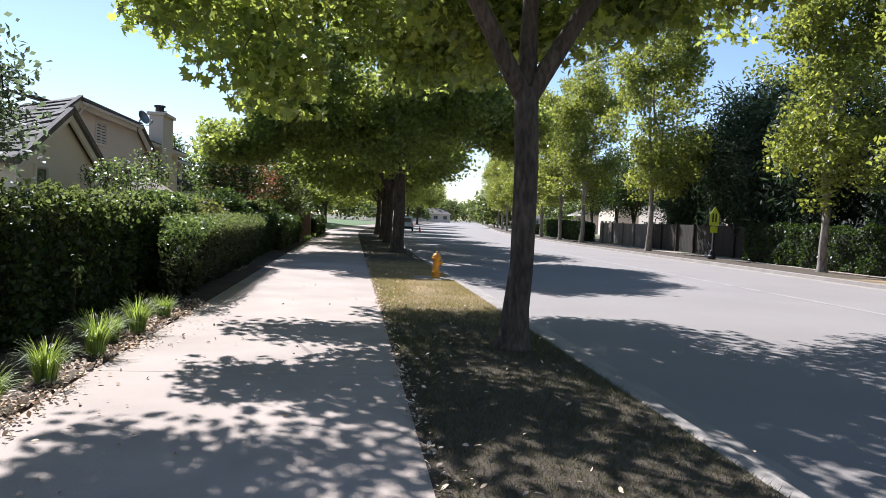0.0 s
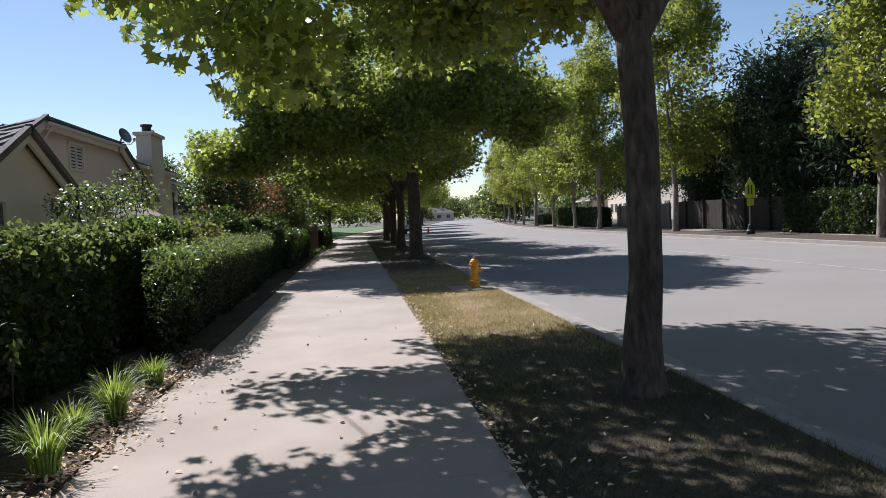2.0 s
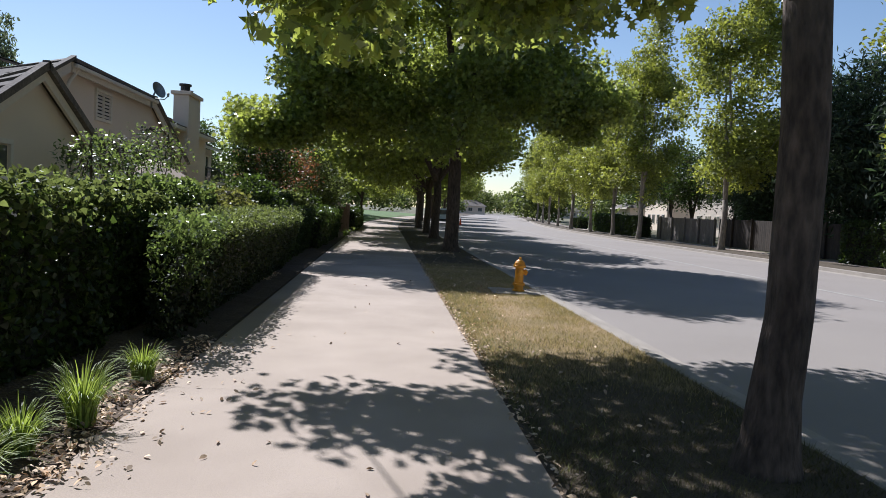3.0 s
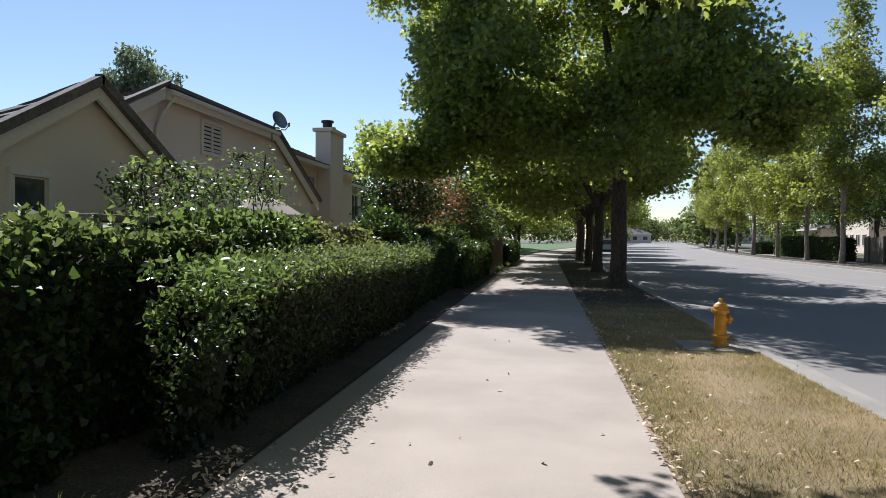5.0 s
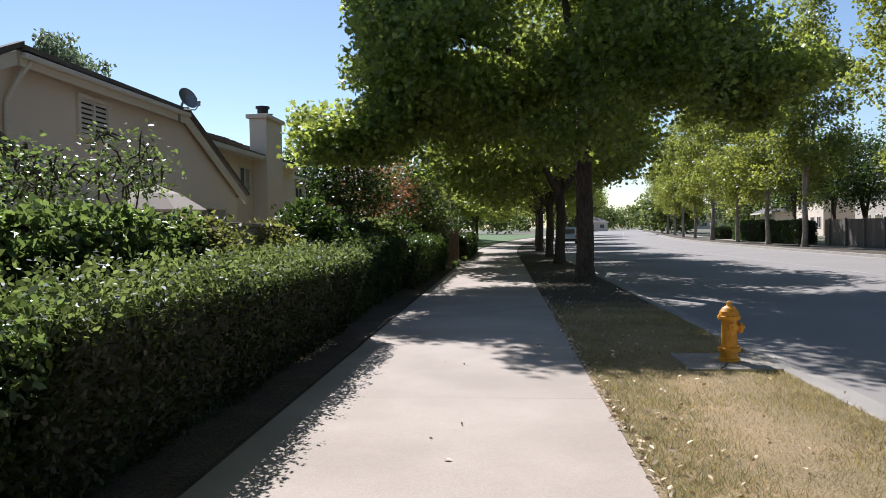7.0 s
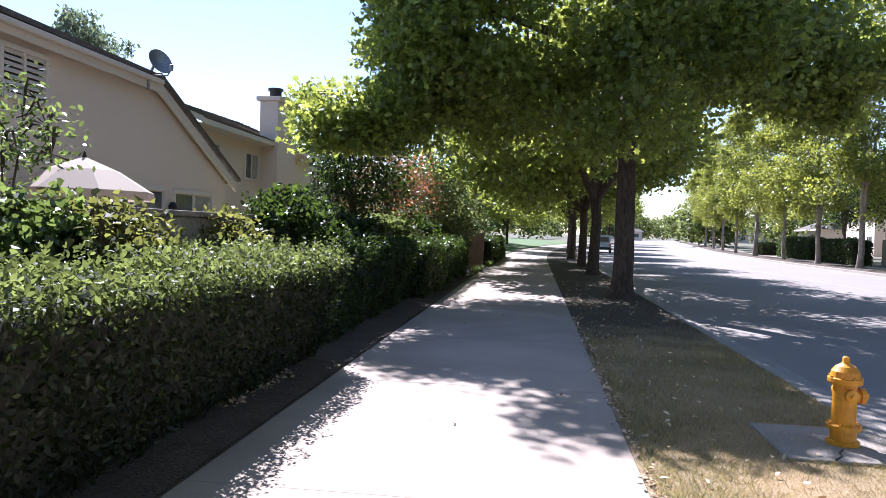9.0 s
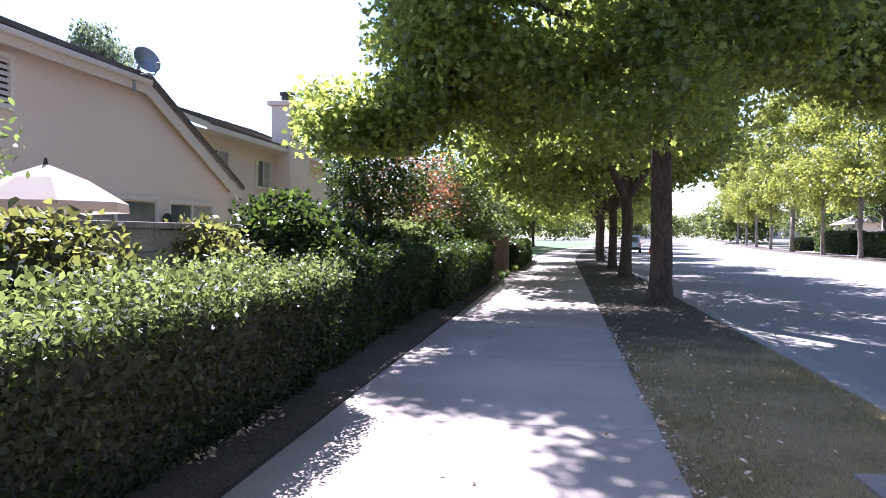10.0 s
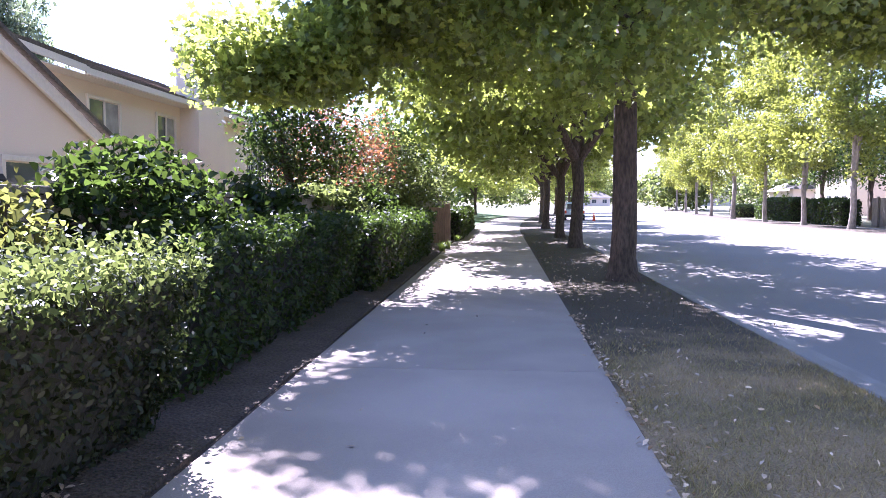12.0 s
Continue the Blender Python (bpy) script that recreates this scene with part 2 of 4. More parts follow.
LOBED = [(0, -0.5, 0), (0.16, -0.3, 0.02), (0.5, -0.22, 0.0), (0.24, 0.0, 0.05), (0.44, 0.28, 0.0), (0.15, 0.2, 0.06), (0, 0.55, 0.0),
         (-0.15, 0.2, 0.06), (-0.44, 0.28, 0.0), (-0.24, 0.0, 0.05), (-0.5, -0.22, 0.0), (-0.16, -0.3, 0.02)]
OVAL = [(0, -0.5, 0), (0.24, -0.05, 0.07), (0.17, 0.3, 0.05), (0, 0.5, -0.04), (-0.17, 0.3, 0.05), (-0.24, -0.05, 0.07)]
IVY = [(0, -0.4, 0), (0.42, -0.25, -0.06), (0.24, 0.1, 0.06), (0, 0.55, -0.06), (-0.24, 0.1, 0.06), (-0.42, -0.25, -0.06)]
SPRAY = [(0, -0.5, 0), (0.3, 0.0, 0.06), (0, 0.5, -0.05), (-0.3, 0.0, 0.06)]
NEEDLE = [(0, -0.5, 0), (0.12, 0.0, 0.0), (0, 0.5, -0.1), (-0.12, 0.0, 0.0)]


def leaf_mesh(name, centres, size, shape, mat, rng, up=(0, 0, 1), bias=1.0, vary=0.35):
    """Many leaves in one mesh; each faces roughly along up (one way, or one for each leaf), the less so the smaller bias is."""
    c = np.asarray(centres, dtype=float)
    n, k = len(c), len(shape)
    nor = rng.normal(size=(n, 3)) + bias * np.broadcast_to(np.asarray(up, float), (n, 3)) * 1.5
    nor /= np.linalg.norm(nor, axis=1)[:, None] + 1e-9
    t = rng.normal(size=(n, 3))
    t -= (t * nor).sum(1)[:, None] * nor
    t /= np.linalg.norm(t, axis=1)[:, None] + 1e-9
    b = np.cross(nor, t)
    s = size * (1 + vary * rng.uniform(-1, 1, n))
    sh = np.array(shape)
    v = c[:, None, :] + s[:, None, None] * (sh[None, :, 0, None] * t[:, None, :] + sh[None, :, 1, None] * b[:, None, :] + sh[None, :, 2, None] * nor[:, None, :])
    me = bpy.data.meshes.new(name)
    me.vertices.add(n * k)
    me.vertices.foreach_set("co", v.ravel())
    me.loops.add(n * k)
    me.loops.foreach_set("vertex_index", np.arange(n * k, dtype=np.int32))
    me.polygons.add(n)
    me.polygons.foreach_set("loop_start", np.arange(0, n * k, k, dtype=np.int32))
    me.polygons.foreach_set("loop_total", np.full(n, k, dtype=np.int32))
    me.update(calc_edges=True)
    me.materials.append(mat)
    return me


def leaf_part(name, parent, *args, **kw):
    ob = new(name, leaf_mesh(name, *args, **kw))
    ob.parent = parent
    return ob


# the street bends gently to the right further on
BEND, RADIUS, TURN = 50.0, 350.0, 0.166


def bend(y):
    d = max(0.0, y - BEND)
    s = RADIUS * TURN
    return d * d / (2 * RADIUS) if d < s else s * s / (2 * RADIUS) + (d - s) * TURN


def slope(y):
    return min(max(0.0, y - BEND) / RADIUS, TURN)


def on_street(x, y, z=0.0, turn=0.0):
    """A pose at x metres across the street and y metres along it."""
    return pose(x + bend(y), y, z, 0, 0, turn - math.degrees(math.atan(slope(y))))


def sweep(name, profile, ys, mat, label="", category="", parent=None, jitter=0.0):
    """A strip with a cross-section of (x, z) pairs that follows the street."""
    k = len(profile)
    verts = [(x + bend(y), y, z + (noise.noise((x * 1.3, y * 1.3, 3.0)) * jitter if 0 < i < k - 1 else 0)) for y in ys for i, (x, z) in enumerate(profile)]
    faces = [(r * k + i, r * k + i + 1, (r + 1) * k + i + 1, (r + 1) * k + i) for r in range(len(ys) - 1) for i in range(k - 1)]
    ob = new(name, mesh_of(name, verts, faces, mat))
    ob.parent = parent
    return tagged(ob, label, category, kind="" if parent else "structure")


def span(a, b, step):
    return [a + (b - a) * i / max(1, round((b - a) / step)) for i in range(max(1, round((b - a) / step)) + 1)]


# ---- ground, road, kerbs, pavements ----
FAR = 320.0
YS = span(-40, 50, 5) + span(52, FAR, 4)
FINE = span(-10, 50, 0.5) + span(52, FAR, 4)
GX, ROADZ = 0.8, -0.14
gb = bmesh.new()
bmesh.ops.create_grid(gb, x_segments=24, y_segments=24, size=1500)
tagged(part("ground", gb, FARGROUND), "dry brown and olive earth reaching the horizon", "ground", kind="structure").location = (0, 0, -0.26)
sweep("road", [(3.4, ROADZ - 0.005), (7.0, ROADZ + 0.03), (10.3, ROADZ + 0.06), (14.0, ROADZ + 0.03), (17.25, ROADZ - 0.005)], YS, ASPHALT,
      "sun-bleached grey asphalt road with patched surface", "road")
sweep("lane_line", [(11.45, ROADZ + 0.055), (11.6, ROADZ + 0.054)], YS, SEAM, "worn pale lane line on the asphalt", "road marking")
kerb_l = [(2.85, -0.25), (2.85, 0.0), (2.87, 0.012), (2.98, 0.012), (3.0, -0.005), (3.02, ROADZ + 0.01), (3.42, ROADZ), (3.42, -0.25)]
sweep("kerb_near", kerb_l, FINE, KERB, "grey concrete kerb and gutter beside the grass verge", "kerb")
sweep("kerb_far", [(20.42 - x, z) for x, z in kerb_l][::-1], FINE, KERB, "pale concrete kerb and gutter across the road", "kerb")
xs = [0.0, 0.12, 0.35, 0.7, 1.05, 1.4, 1.75, 1.95, 2.05]
sweep("verge", [(GX + 0.0, -0.2)] + [(GX + x, 0.0 + 0.012 * math.sin(x * 1.5)) for x in xs] + [(2.85, -0.2)], FINE, TURF,
      "dry straw-brown grass verge, bare and dark under the plane trees", "verge", jitter=0.02)
sweep("verge_far", [(17.57, -0.2), (17.58, 0.01), (18.6, 0.03), (20.2, 0.02), (20.2, -0.2)], YS, TURF, "patchy dry verge across the road", "verge")
sweep("pavement_far", [(20.2, -0.2), (20.2, 0.0), (21.5, 0.0), (21.5, -0.2)], YS, CONCRETE, "pale concrete pavement across the road", "pavement")
sweep("bed", [(-3.75, -0.2), (-3.75, 0.05), (-3.0, 0.06), (-2.5, 0.03), (-2.05, 0.0), (-2.05, -0.2)], FINE, SOIL,
      "bare soil bed strewn with dead leaves along the hedge", "planting bed", jitter=0.04)
sweep("yard", [(-60, -0.22), (-60, 0.0), (-20, 0.0), (-3.75, 0.02), (-3.75, -0.2)], YS, FARGROUND, "earth of the gardens behind the wall", "ground")
sweep("yard_far", [(21.5, -0.2), (21.5, 0.02), (60, 0.02), (60, -0.2)], YS, FARGROUND, "earth of the gardens across the road", "ground")
sweep("park_lawn", [(-30, 0.01), (-18, 0.5), (-8, 0.3), (-2.2, 0.03)], span(62, 140, 6), LAWN, "green mown lawn of the park", "lawn")
sweep("pavement_base", [(-2.05, -0.2), (-2.05, -0.02), (GX, -0.02), (GX, -0.2)], YS, SOIL, "dark bedding under the pavement slabs", "pavement")

# ---- trees ----
def crown_points(rng, centre, radii, clumps, per, spread, floor=None, gap=0.25, inner=0.35, taper=0.0, hollow=(0.0, 0.0), rise=0.0, ahead=0.0):
    """Leaf places in uneven clumps within an ellipsoid, and the clumps' centres."""
    c = []
    while len(c) < clumps:
        d = rng.normal(size=3)
        d /= np.linalg.norm(d)
        r = (inner + (1 - inner) * rng.uniform() ** 0.6) * (1 + 0.22 * noise.noise(Vector(d) * 2.1 + Vector(centre) * 0.37))
        o = d * r
        o[:2] *= 1 + 0.3 * taper - taper * max(0.0, o[2])
        p = np.array(centre) + o * np.array(radii)
        if math.hypot(p[0], p[1]) < hollow[0] and p[2] < hollow[1]:
            continue
        if noise.noise(Vector(p) * 0.5) + 0.35 * noise.noise(Vector(p) * 1.3) < -gap or (floor and p[2] < floor + rise * (max(0.0, p[0]) + 0.5 * max(0.0, -p[1])) + ahead * max(0.0, p[1]) + rng.uniform(0, 1.5)):
            continue
        c.append(p)
    c = np.array(c)
    n = rng.poisson(per, clumps)
    idx = np.repeat(np.arange(clumps), n)
    pts = c[idx] + np.clip(rng.normal(size=(len(idx), 3)), -1.5, 1.5) * np.array((spread, spread, spread * 0.7))
    return c, pts


def make_tree(name, label, group, seed, height, fork, radius, centre, radii, clumps, per, spread, leaf, shape, leaf_mat, bark,
              stems=(), limbs=9, twigs=60, floor=None, gap=0.25, lean=(0, 0), inner=0.35, bias=0.8, taper=0.0, hollow=(0.0, 0.0), rise=0.0, lobes=(), ahead=0.0):
    """A tree at the origin: trunk with a flared foot, stems from the fork, limbs and a crown of leaves."""
    rng, rnd = np.random.default_rng(seed), random.Random(seed)
    top = thing(name, Matrix(), label, "tree", group)
    hs = [-0.1, 0.05, 0.2, 0.5, 1.0, fork * 0.7, fork]
    rs = [radius * k for k in (1.75, 1.5, 1.25, 1.08, 1.0, 0.95, 1.0)]
    pts = [(lean[0] * h + 0.03 * math.sin(h * 2 + seed), lean[1] * h + 0.03 * math.cos(h * 1.7), h) for h in hs]
    part("trunk", tube(pts, rs, 16, wob=0.06, rnd=rnd), bark, top, smooth=True)
    foot = Vector(pts[-1])
    c, leaves = crown_points(rng, centre, radii, clumps, per, spread, floor, gap, inner, taper, hollow, rise, ahead)
    for at, size, count in lobes:
        extra, more = crown_points(rng, at, size, count, per, spread * 0.8, None, 0.3, 0.2)
        c, leaves = np.concatenate([c, extra]), np.concatenate([leaves, more])
    ends = [Vector(s) for s in stems] or [Vector(centre) + Vector((rnd.uniform(-.4, .4) * radii[0], rnd.uniform(-.4, .4) * radii[1], rnd.uniform(0, .5) * radii[2])) for _ in range(3)]
    joints = []
    for e in ends:
        mid = foot.lerp(e, 0.5) + Vector((rnd.uniform(-.15, .15), rnd.uniform(-.15, .15), 0.25))
        line = [foot - Vector((0, 0, 0.15)), foot.lerp(mid, 0.5), mid, mid.lerp(e, 0.5) + Vector((rnd.uniform(-.1, .1), rnd.uniform(-.1, .1), 0)), e]
        part("limb", tube(line, [radius * k for k in (0.78, 0.66, 0.52, 0.36, 0.16)], 10, wob=0.05, rnd=rnd), bark, top, smooth=True)
        joints += [(line[2], radius * 0.4), (line[3], radius * 0.3), (e, radius * 0.16)]
    order = rng.permutation(len(c))
    for i in order[:limbs]:
        p = Vector(c[i])
        a, r = min(joints, key=lambda j: (j[0] - p).length + max(0, j[0].z - p.z + 0.3))
        m = a.lerp(p, 0.5) + Vector((0, 0, 0.12 * (p - a).length))
        part("limb", tube([a, a.lerp(m, 0.6), m.lerp(p, 0.3), p], [r * 0.8, r * 0.55, r * 0.35, 0.012], 7, wob=0.05, rnd=rnd), bark, top, smooth=True)
        joints.append((m.lerp(p, 0.3), r * 0.3))
    bm = bmesh.new()
    for i in order[limbs:limbs + twigs]:
        p = Vector(c[i])
        a, r = min(joints, key=lambda j: (j[0] - p).length)
        tube([a, a.lerp(p, 0.5) + Vector((0, 0, 0.08)), p], [min(r, 0.03), 0.016, 0.006], 4, bm, rnd=rnd)
    part("twig", bm, bark, top)["kind"] = "stuff"
    leaf_part("crown", top, leaves, leaf, shape, leaf_mat, rng, bias=bias)
    return top


# some lobes are placed mostly out of view to cast shadows on the ground
t1 = make_tree("street_tree", "plane tree with dark grey bark, forked trunk and broad lobed leaves", "plane trees along the verge", 11,
               10, 3.08, 0.145, (1.1, 2.1, 6.9), (5.4, 6.2, 3.5), 275, 235, 0.48, 0.155, LOBED, MAPLE, BARK,
               stems=((0.05, 0.6, 7.4), (2.3, -0.2, 6.2), (-2.7, -0.9, 5.7)), limbs=40, twigs=160, floor=3.6, gap=0.1, taper=0.3, hollow=(1.4, 5.2), inner=0.45, rise=0.3, ahead=0.12, bias=0.35,
               lobes=(((-3.3, 2.1, 3.45), (0.6, 0.8, 0.35), 4), ((-4.2, 2.3, 4.4), (0.6, 0.7, 0.35), 3), ((-4.2, 5.2, 5.0), (0.9, 0.9, 0.45), 7), ((-5.4, 0.6, 6.3), (1.3, 1.8, 0.6), 14), ((-0.7, 7.0, 5.0), (1.4, 0.8, 0.5), 10), ((-2.6, 8.0, 6.4), (1.6, 1.2, 0.6), 14), ((-0.5, 8.2, 6.3), (1.4, 1.1, 0.6), 12), ((2.0, 0.4, 4.7), (1.3, 1.2, 0.5), 10), ((0.3, 3.5, 4.6), (1.3, 1.2, 0.5), 12)))
t1.matrix_basis = pose(2.28, 8.95, 0.0)
# lobes above 9 m are out of view, added to shade the pavement
t2 = make_tree("street_tree", "large plane tree with dense dark green crown over the pavement", "plane trees along the verge", 23,
               11, 5.2, 0.235, (-0.9, -0.2, 7.0), (4.6, 4.1, 4.8), 330, 290, 0.48, 0.145, LOBED, MAPLE, BARK,
               stems=((-0.6, -0.4, 8.6), (1.6, 0.6, 8.2), (-3.4, -1.6, 6.6), (3.4, -0.8, 6.6)), limbs=50, twigs=220, floor=2.9, gap=0.05, taper=0.3, hollow=(1.9, 6.0), inner=0.5, rise=0.12, bias=0.35,
               lobes=(((-6.5, -1.4, 4.1), (1.7, 2.0, 0.8), 24), ((-5.0, -1.0, 6.0), (1.5, 2.2, 1.7), 36), ((-4.8, -2.1, 9.7), (1.7, 1.6, 1.0), 28),
                      ((-7.5, -0.1, 10.2), (1.4, 1.5, 0.8), 9), ((-6.6, 1.2, 10.3), (2.2, 2.8, 1.2), 25), ((-6.8, 5.0, 10.6), (2.2, 2.6, 1.2), 22),
                      ((4.4, -0.6, 5.6), (1.6, 2.0, 1.4), 30), ((-0.6, -2.6, 9.8), (2.2, 2.0, 1.2), 24)))
t2.matrix_basis = pose(2.25, 30.4, 0.0)
t3 = make_tree("street_tree", "plane tree with dense dark green crown further along the verge", "plane trees along the verge", 29,
               11, 3.0, 0.2, (-0.6, 0, 6.4), (4.8, 5.0, 4.2), 220, 140, 0.65, 0.27, SPRAY, MAPLE, BARK,
               stems=((-0.7, -0.5, 6.8), (0.9, 0.6, 7.2), (-2.4, -2.0, 5.6), (2.6, -1.2, 6.0)), limbs=20, twigs=80, floor=2.7, gap=0.0, taper=0.5, hollow=(2.2, 4.5), inner=0.55, rise=0.4, bias=0.35)
t3.matrix_basis = pose(2.35, 40.3, 0, 0, 0, 12)
# copy at y -10.5 is unseen behind the camera, added to block sky light
for x, y, turn, k in ((2.35, 47.0, -25, 0.9), (2.3, 57.0, 30, 0.95), (2.3, 70.0, -15, 0.95), (2.3, 84.0, 20, 1.0),
                      (-6.5, 76.0, 30, 0.7), (-9.0, 84.0, 140, 0.75), (-5.5, 92.0, 230, 0.75), (-11.0, 99.0, 10, 0.8), (2.3, -10.5, 60, 0.95), (2.3, 104.0, 80, 1.0), (2.3, 126.0, 170, 1.0), (2.3, 150.0, 20, 1.05)):
    copy_thing(t3, on_street(x, y, 0, turn)).scale = (k, k, k)
tr = [make_tree("street_tree", "slender light green street tree with pale trunk", "trees across the road", 40 + i,
                12, 2.6, 0.15, (0.1, 0, 8.8), (2.4 + 0.2 * i, 2.5, 6.9), 165, 140, 0.42, 0.2, SPRAY, LIGHTLEAF, PALEBARK,
                stems=((0.3, 0.2, 10.5), (-0.6, 0.4, 8.4)), limbs=18, twigs=80, bias=0.35, floor=2.3, gap=0.05, taper=0.4) for i in range(2)]
rows = [(19.3, 27.3, 0, 1.0), (19.05, 43.7, 70, 1.1), (19.0, 57.0, 150, 1.12), (18.9, 63.6, 210, 1.0), (18.9, 71.5, 300, 0.95), (18.9, 81.0, 20, 1.2),
        (19.4, 20.5, 130, 1.0), (19.4, 12.0, 240, 1.05), (19.0, 92.0, 90, 0.95), (19.0, 104.0, 190, 1.0), (19.0, 118.0, 250, 1.05), (19.0, 135.0, 30, 1.1), (19.0, 155.0, 330, 1.1)]
for i, (x, y, turn, k) in enumerate(rows):
    ob = tr[i] if i < 2 else copy_thing(tr[i % 2], Matrix())
    ob.matrix_basis = on_street(x, y, 0, turn)
    ob.scale = (k, k, k)
# conifers and garden trees behind the far fence
pine = make_tree("conifer", "dark dense conifer behind the garden fence", "conifers across the road", 61, 11, 1.5, 0.2, (0, 0, 5.6), (2.5, 2.5, 5.2), 420, 34, 0.5, 0.4,
                 NEEDLE, PINELEAF, BARK, limbs=8, twigs=40, floor=0.6, gap=0.6, inner=0.2, bias=0.2)
pine.matrix_basis = pose(23.5, 33.0, 0)
for x, y, k, turn in ((24.0, 38.5, 1.0, 70), (24.5, 43.0, 1.0, 150), (23.8, 47.5, 0.8, 200), (25.5, 52.0, 0.75, 20), (26.0, 53.0, 0.7, 310), (24.0, 16.5, 0.9, 250), (24.2, 28.0, 0.75, 40), (24.0, 23.5, 0.8, 110)):
    copy_thing(pine, on_street(x, y, 0, turn)).scale = (k, k, k)
# garden trees on the near side
big = make_tree("garden_tree", "tall grey-green tree rising behind the house", "garden trees", 71, 13, 4.0, 0.35, (0, 0, 9.0), (4.6, 4.6, 4.6), 420, 44, 0.45, 0.36, SPRAY, GREYLEAF, BARK,
                limbs=14, twigs=60, floor=4.0)
big.matrix_basis = pose(-26.9, 52.0, 0.1)
big.scale = (0.68, 0.68, 1.0)
left = make_tree("garden_tree", "silvery grey-green tree above the ivy wall", "garden trees", 72, 6, 1.6, 0.1, (0, 0, 2.5), (0.8, 0.95, 1.3), 130, 26, 0.2, 0.1, SPRAY, GREYLEAF, BARK,
                 limbs=8, twigs=50, floor=1.2)
left.matrix_basis = pose(-4.5, 10.0, 0)
plum = make_tree("garden_tree", "purple-leaved plum tree with thin branches", "garden trees", 73, 5, 1.2, 0.09, (0, 0, 2.9), (1.7, 2.2, 1.5), 150, 26, 0.3, 0.12, OVAL, PLUMLEAF, BARK,
                 limbs=12, twigs=60, floor=1.6)
plum.matrix_basis = pose(-5.0, 36.8, 0)
dark = make_tree("garden_tree", "dark green broadleaf tree beyond the garden wall", "garden trees", 74, 6, 1.4, 0.12, (0, 0, 3.6), (1.6, 1.8, 2.2), 240, 26, 0.35, 0.16, OVAL, IVYLEAF, BARK,
                 limbs=10, twigs=50, floor=1.3)
dark.matrix_basis = pose(-5.3, 33.8, 0)
dark.scale = (0.85, 0.85, 0.9)
for x, y, k, turn in ((-4.4, 43.2, 0.8, 100), (-4.6, 47.0, 0.8, 200), (-5.5, 51.0, 0.9, 300), (-7.5, 58.0, 1.2, 40), (-14.0, 56.0, 1.2, 60), (27.0, 53.0, 1.5, 20), (27.5, 59.0, 1.7, 110), (27.0, 66.5, 1.4, 250), (28.0, 75.0, 1.7, 170), (28.0, 86.0, 1.6, 40)):
    copy_thing(dark, on_street(x, y, 0, turn)).scale = (k, k, k)
bright = make_tree("garden_tree", "yellow-green leafy shrub tree in the garden", "garden trees", 75, 5, 1.0, 0.08, (0, 0, 2.5), (1.6, 2.0, 1.5), 200, 26, 0.32, 0.13, OVAL, HEDGELEAF, BARK,
                   limbs=10, twigs=50, floor=1.0)
bright.matrix_basis = pose(-4.4, 40.2, 0)
for x, y, k, turn in ((-4.2, 45.0, 0.9, 120), (-4.2, 50.0, 0.9, 220), (-5.0, 55.0, 1.2, 20)):
    copy_thing(bright, on_street(x, y, 0, turn)).scale = (k, k, k)
# thin shrubs that rise over the ivy before the house
for x, y, s, seed in ((-4.4, 18.1, 0.75, 81), (-4.4, 16.5, 0.5, 82), (-4.4, 15.3, 0.4, 83)):
    sh = make_tree("garden_shrub", "thin airy garden shrub rising over the ivy", "garden shrubs", seed, 3, 1.4, 0.016, (0, 0, 1.75 + s * 0.55), (0.5, 0.6, 0.75 * s + 0.05), 54, 16, 0.12, 0.062, OVAL, BUSHLEAF, BARK,
                   limbs=10, twigs=40, floor=1.4, gap=0.1)
    sh.matrix_basis = pose(x, y, 0)
# far woods closing the street
rng = np.random.default_rng(5)
pts = []
for x, y, h in [(-14, 96, 7), (-22, 110, 8), (-12, 125, 7), (-9, 150, 8), (30, 140, 7), (36, 165, 8), (-2, 190, 8), (42, 215, 9), (20, 230, 7), (36, 270, 8), (-26, 150, 9), (-18, 175, 9), (-34, 120, 10), (-14, 210, 9), (2, 240, 9), (60, 190, 9), (70, 240, 10), (44, 300, 9), (24, 300, 8), (10, 300, 8), (85, 150, 10), (35, 330, 9), (56, 330, 9), (-45, 90, 9), (-38, 70, 10), (48, 95, 9), (45, 120, 9), (52, 70, 9)]:
    _, q = crown_points(rng, (x, y, h * 0.55), (h * 0.8, h * 0.8, h * 0.5), 70, 26, 1.1, 0.3)
    pts.append(q)
tagged(leaf_part("distant_trees", None, np.concatenate(pts), 0.9, SPRAY, HEDGELEAF, rng, bias=0.6), "distant green trees closing the view down the street", "trees", kind="stuff")


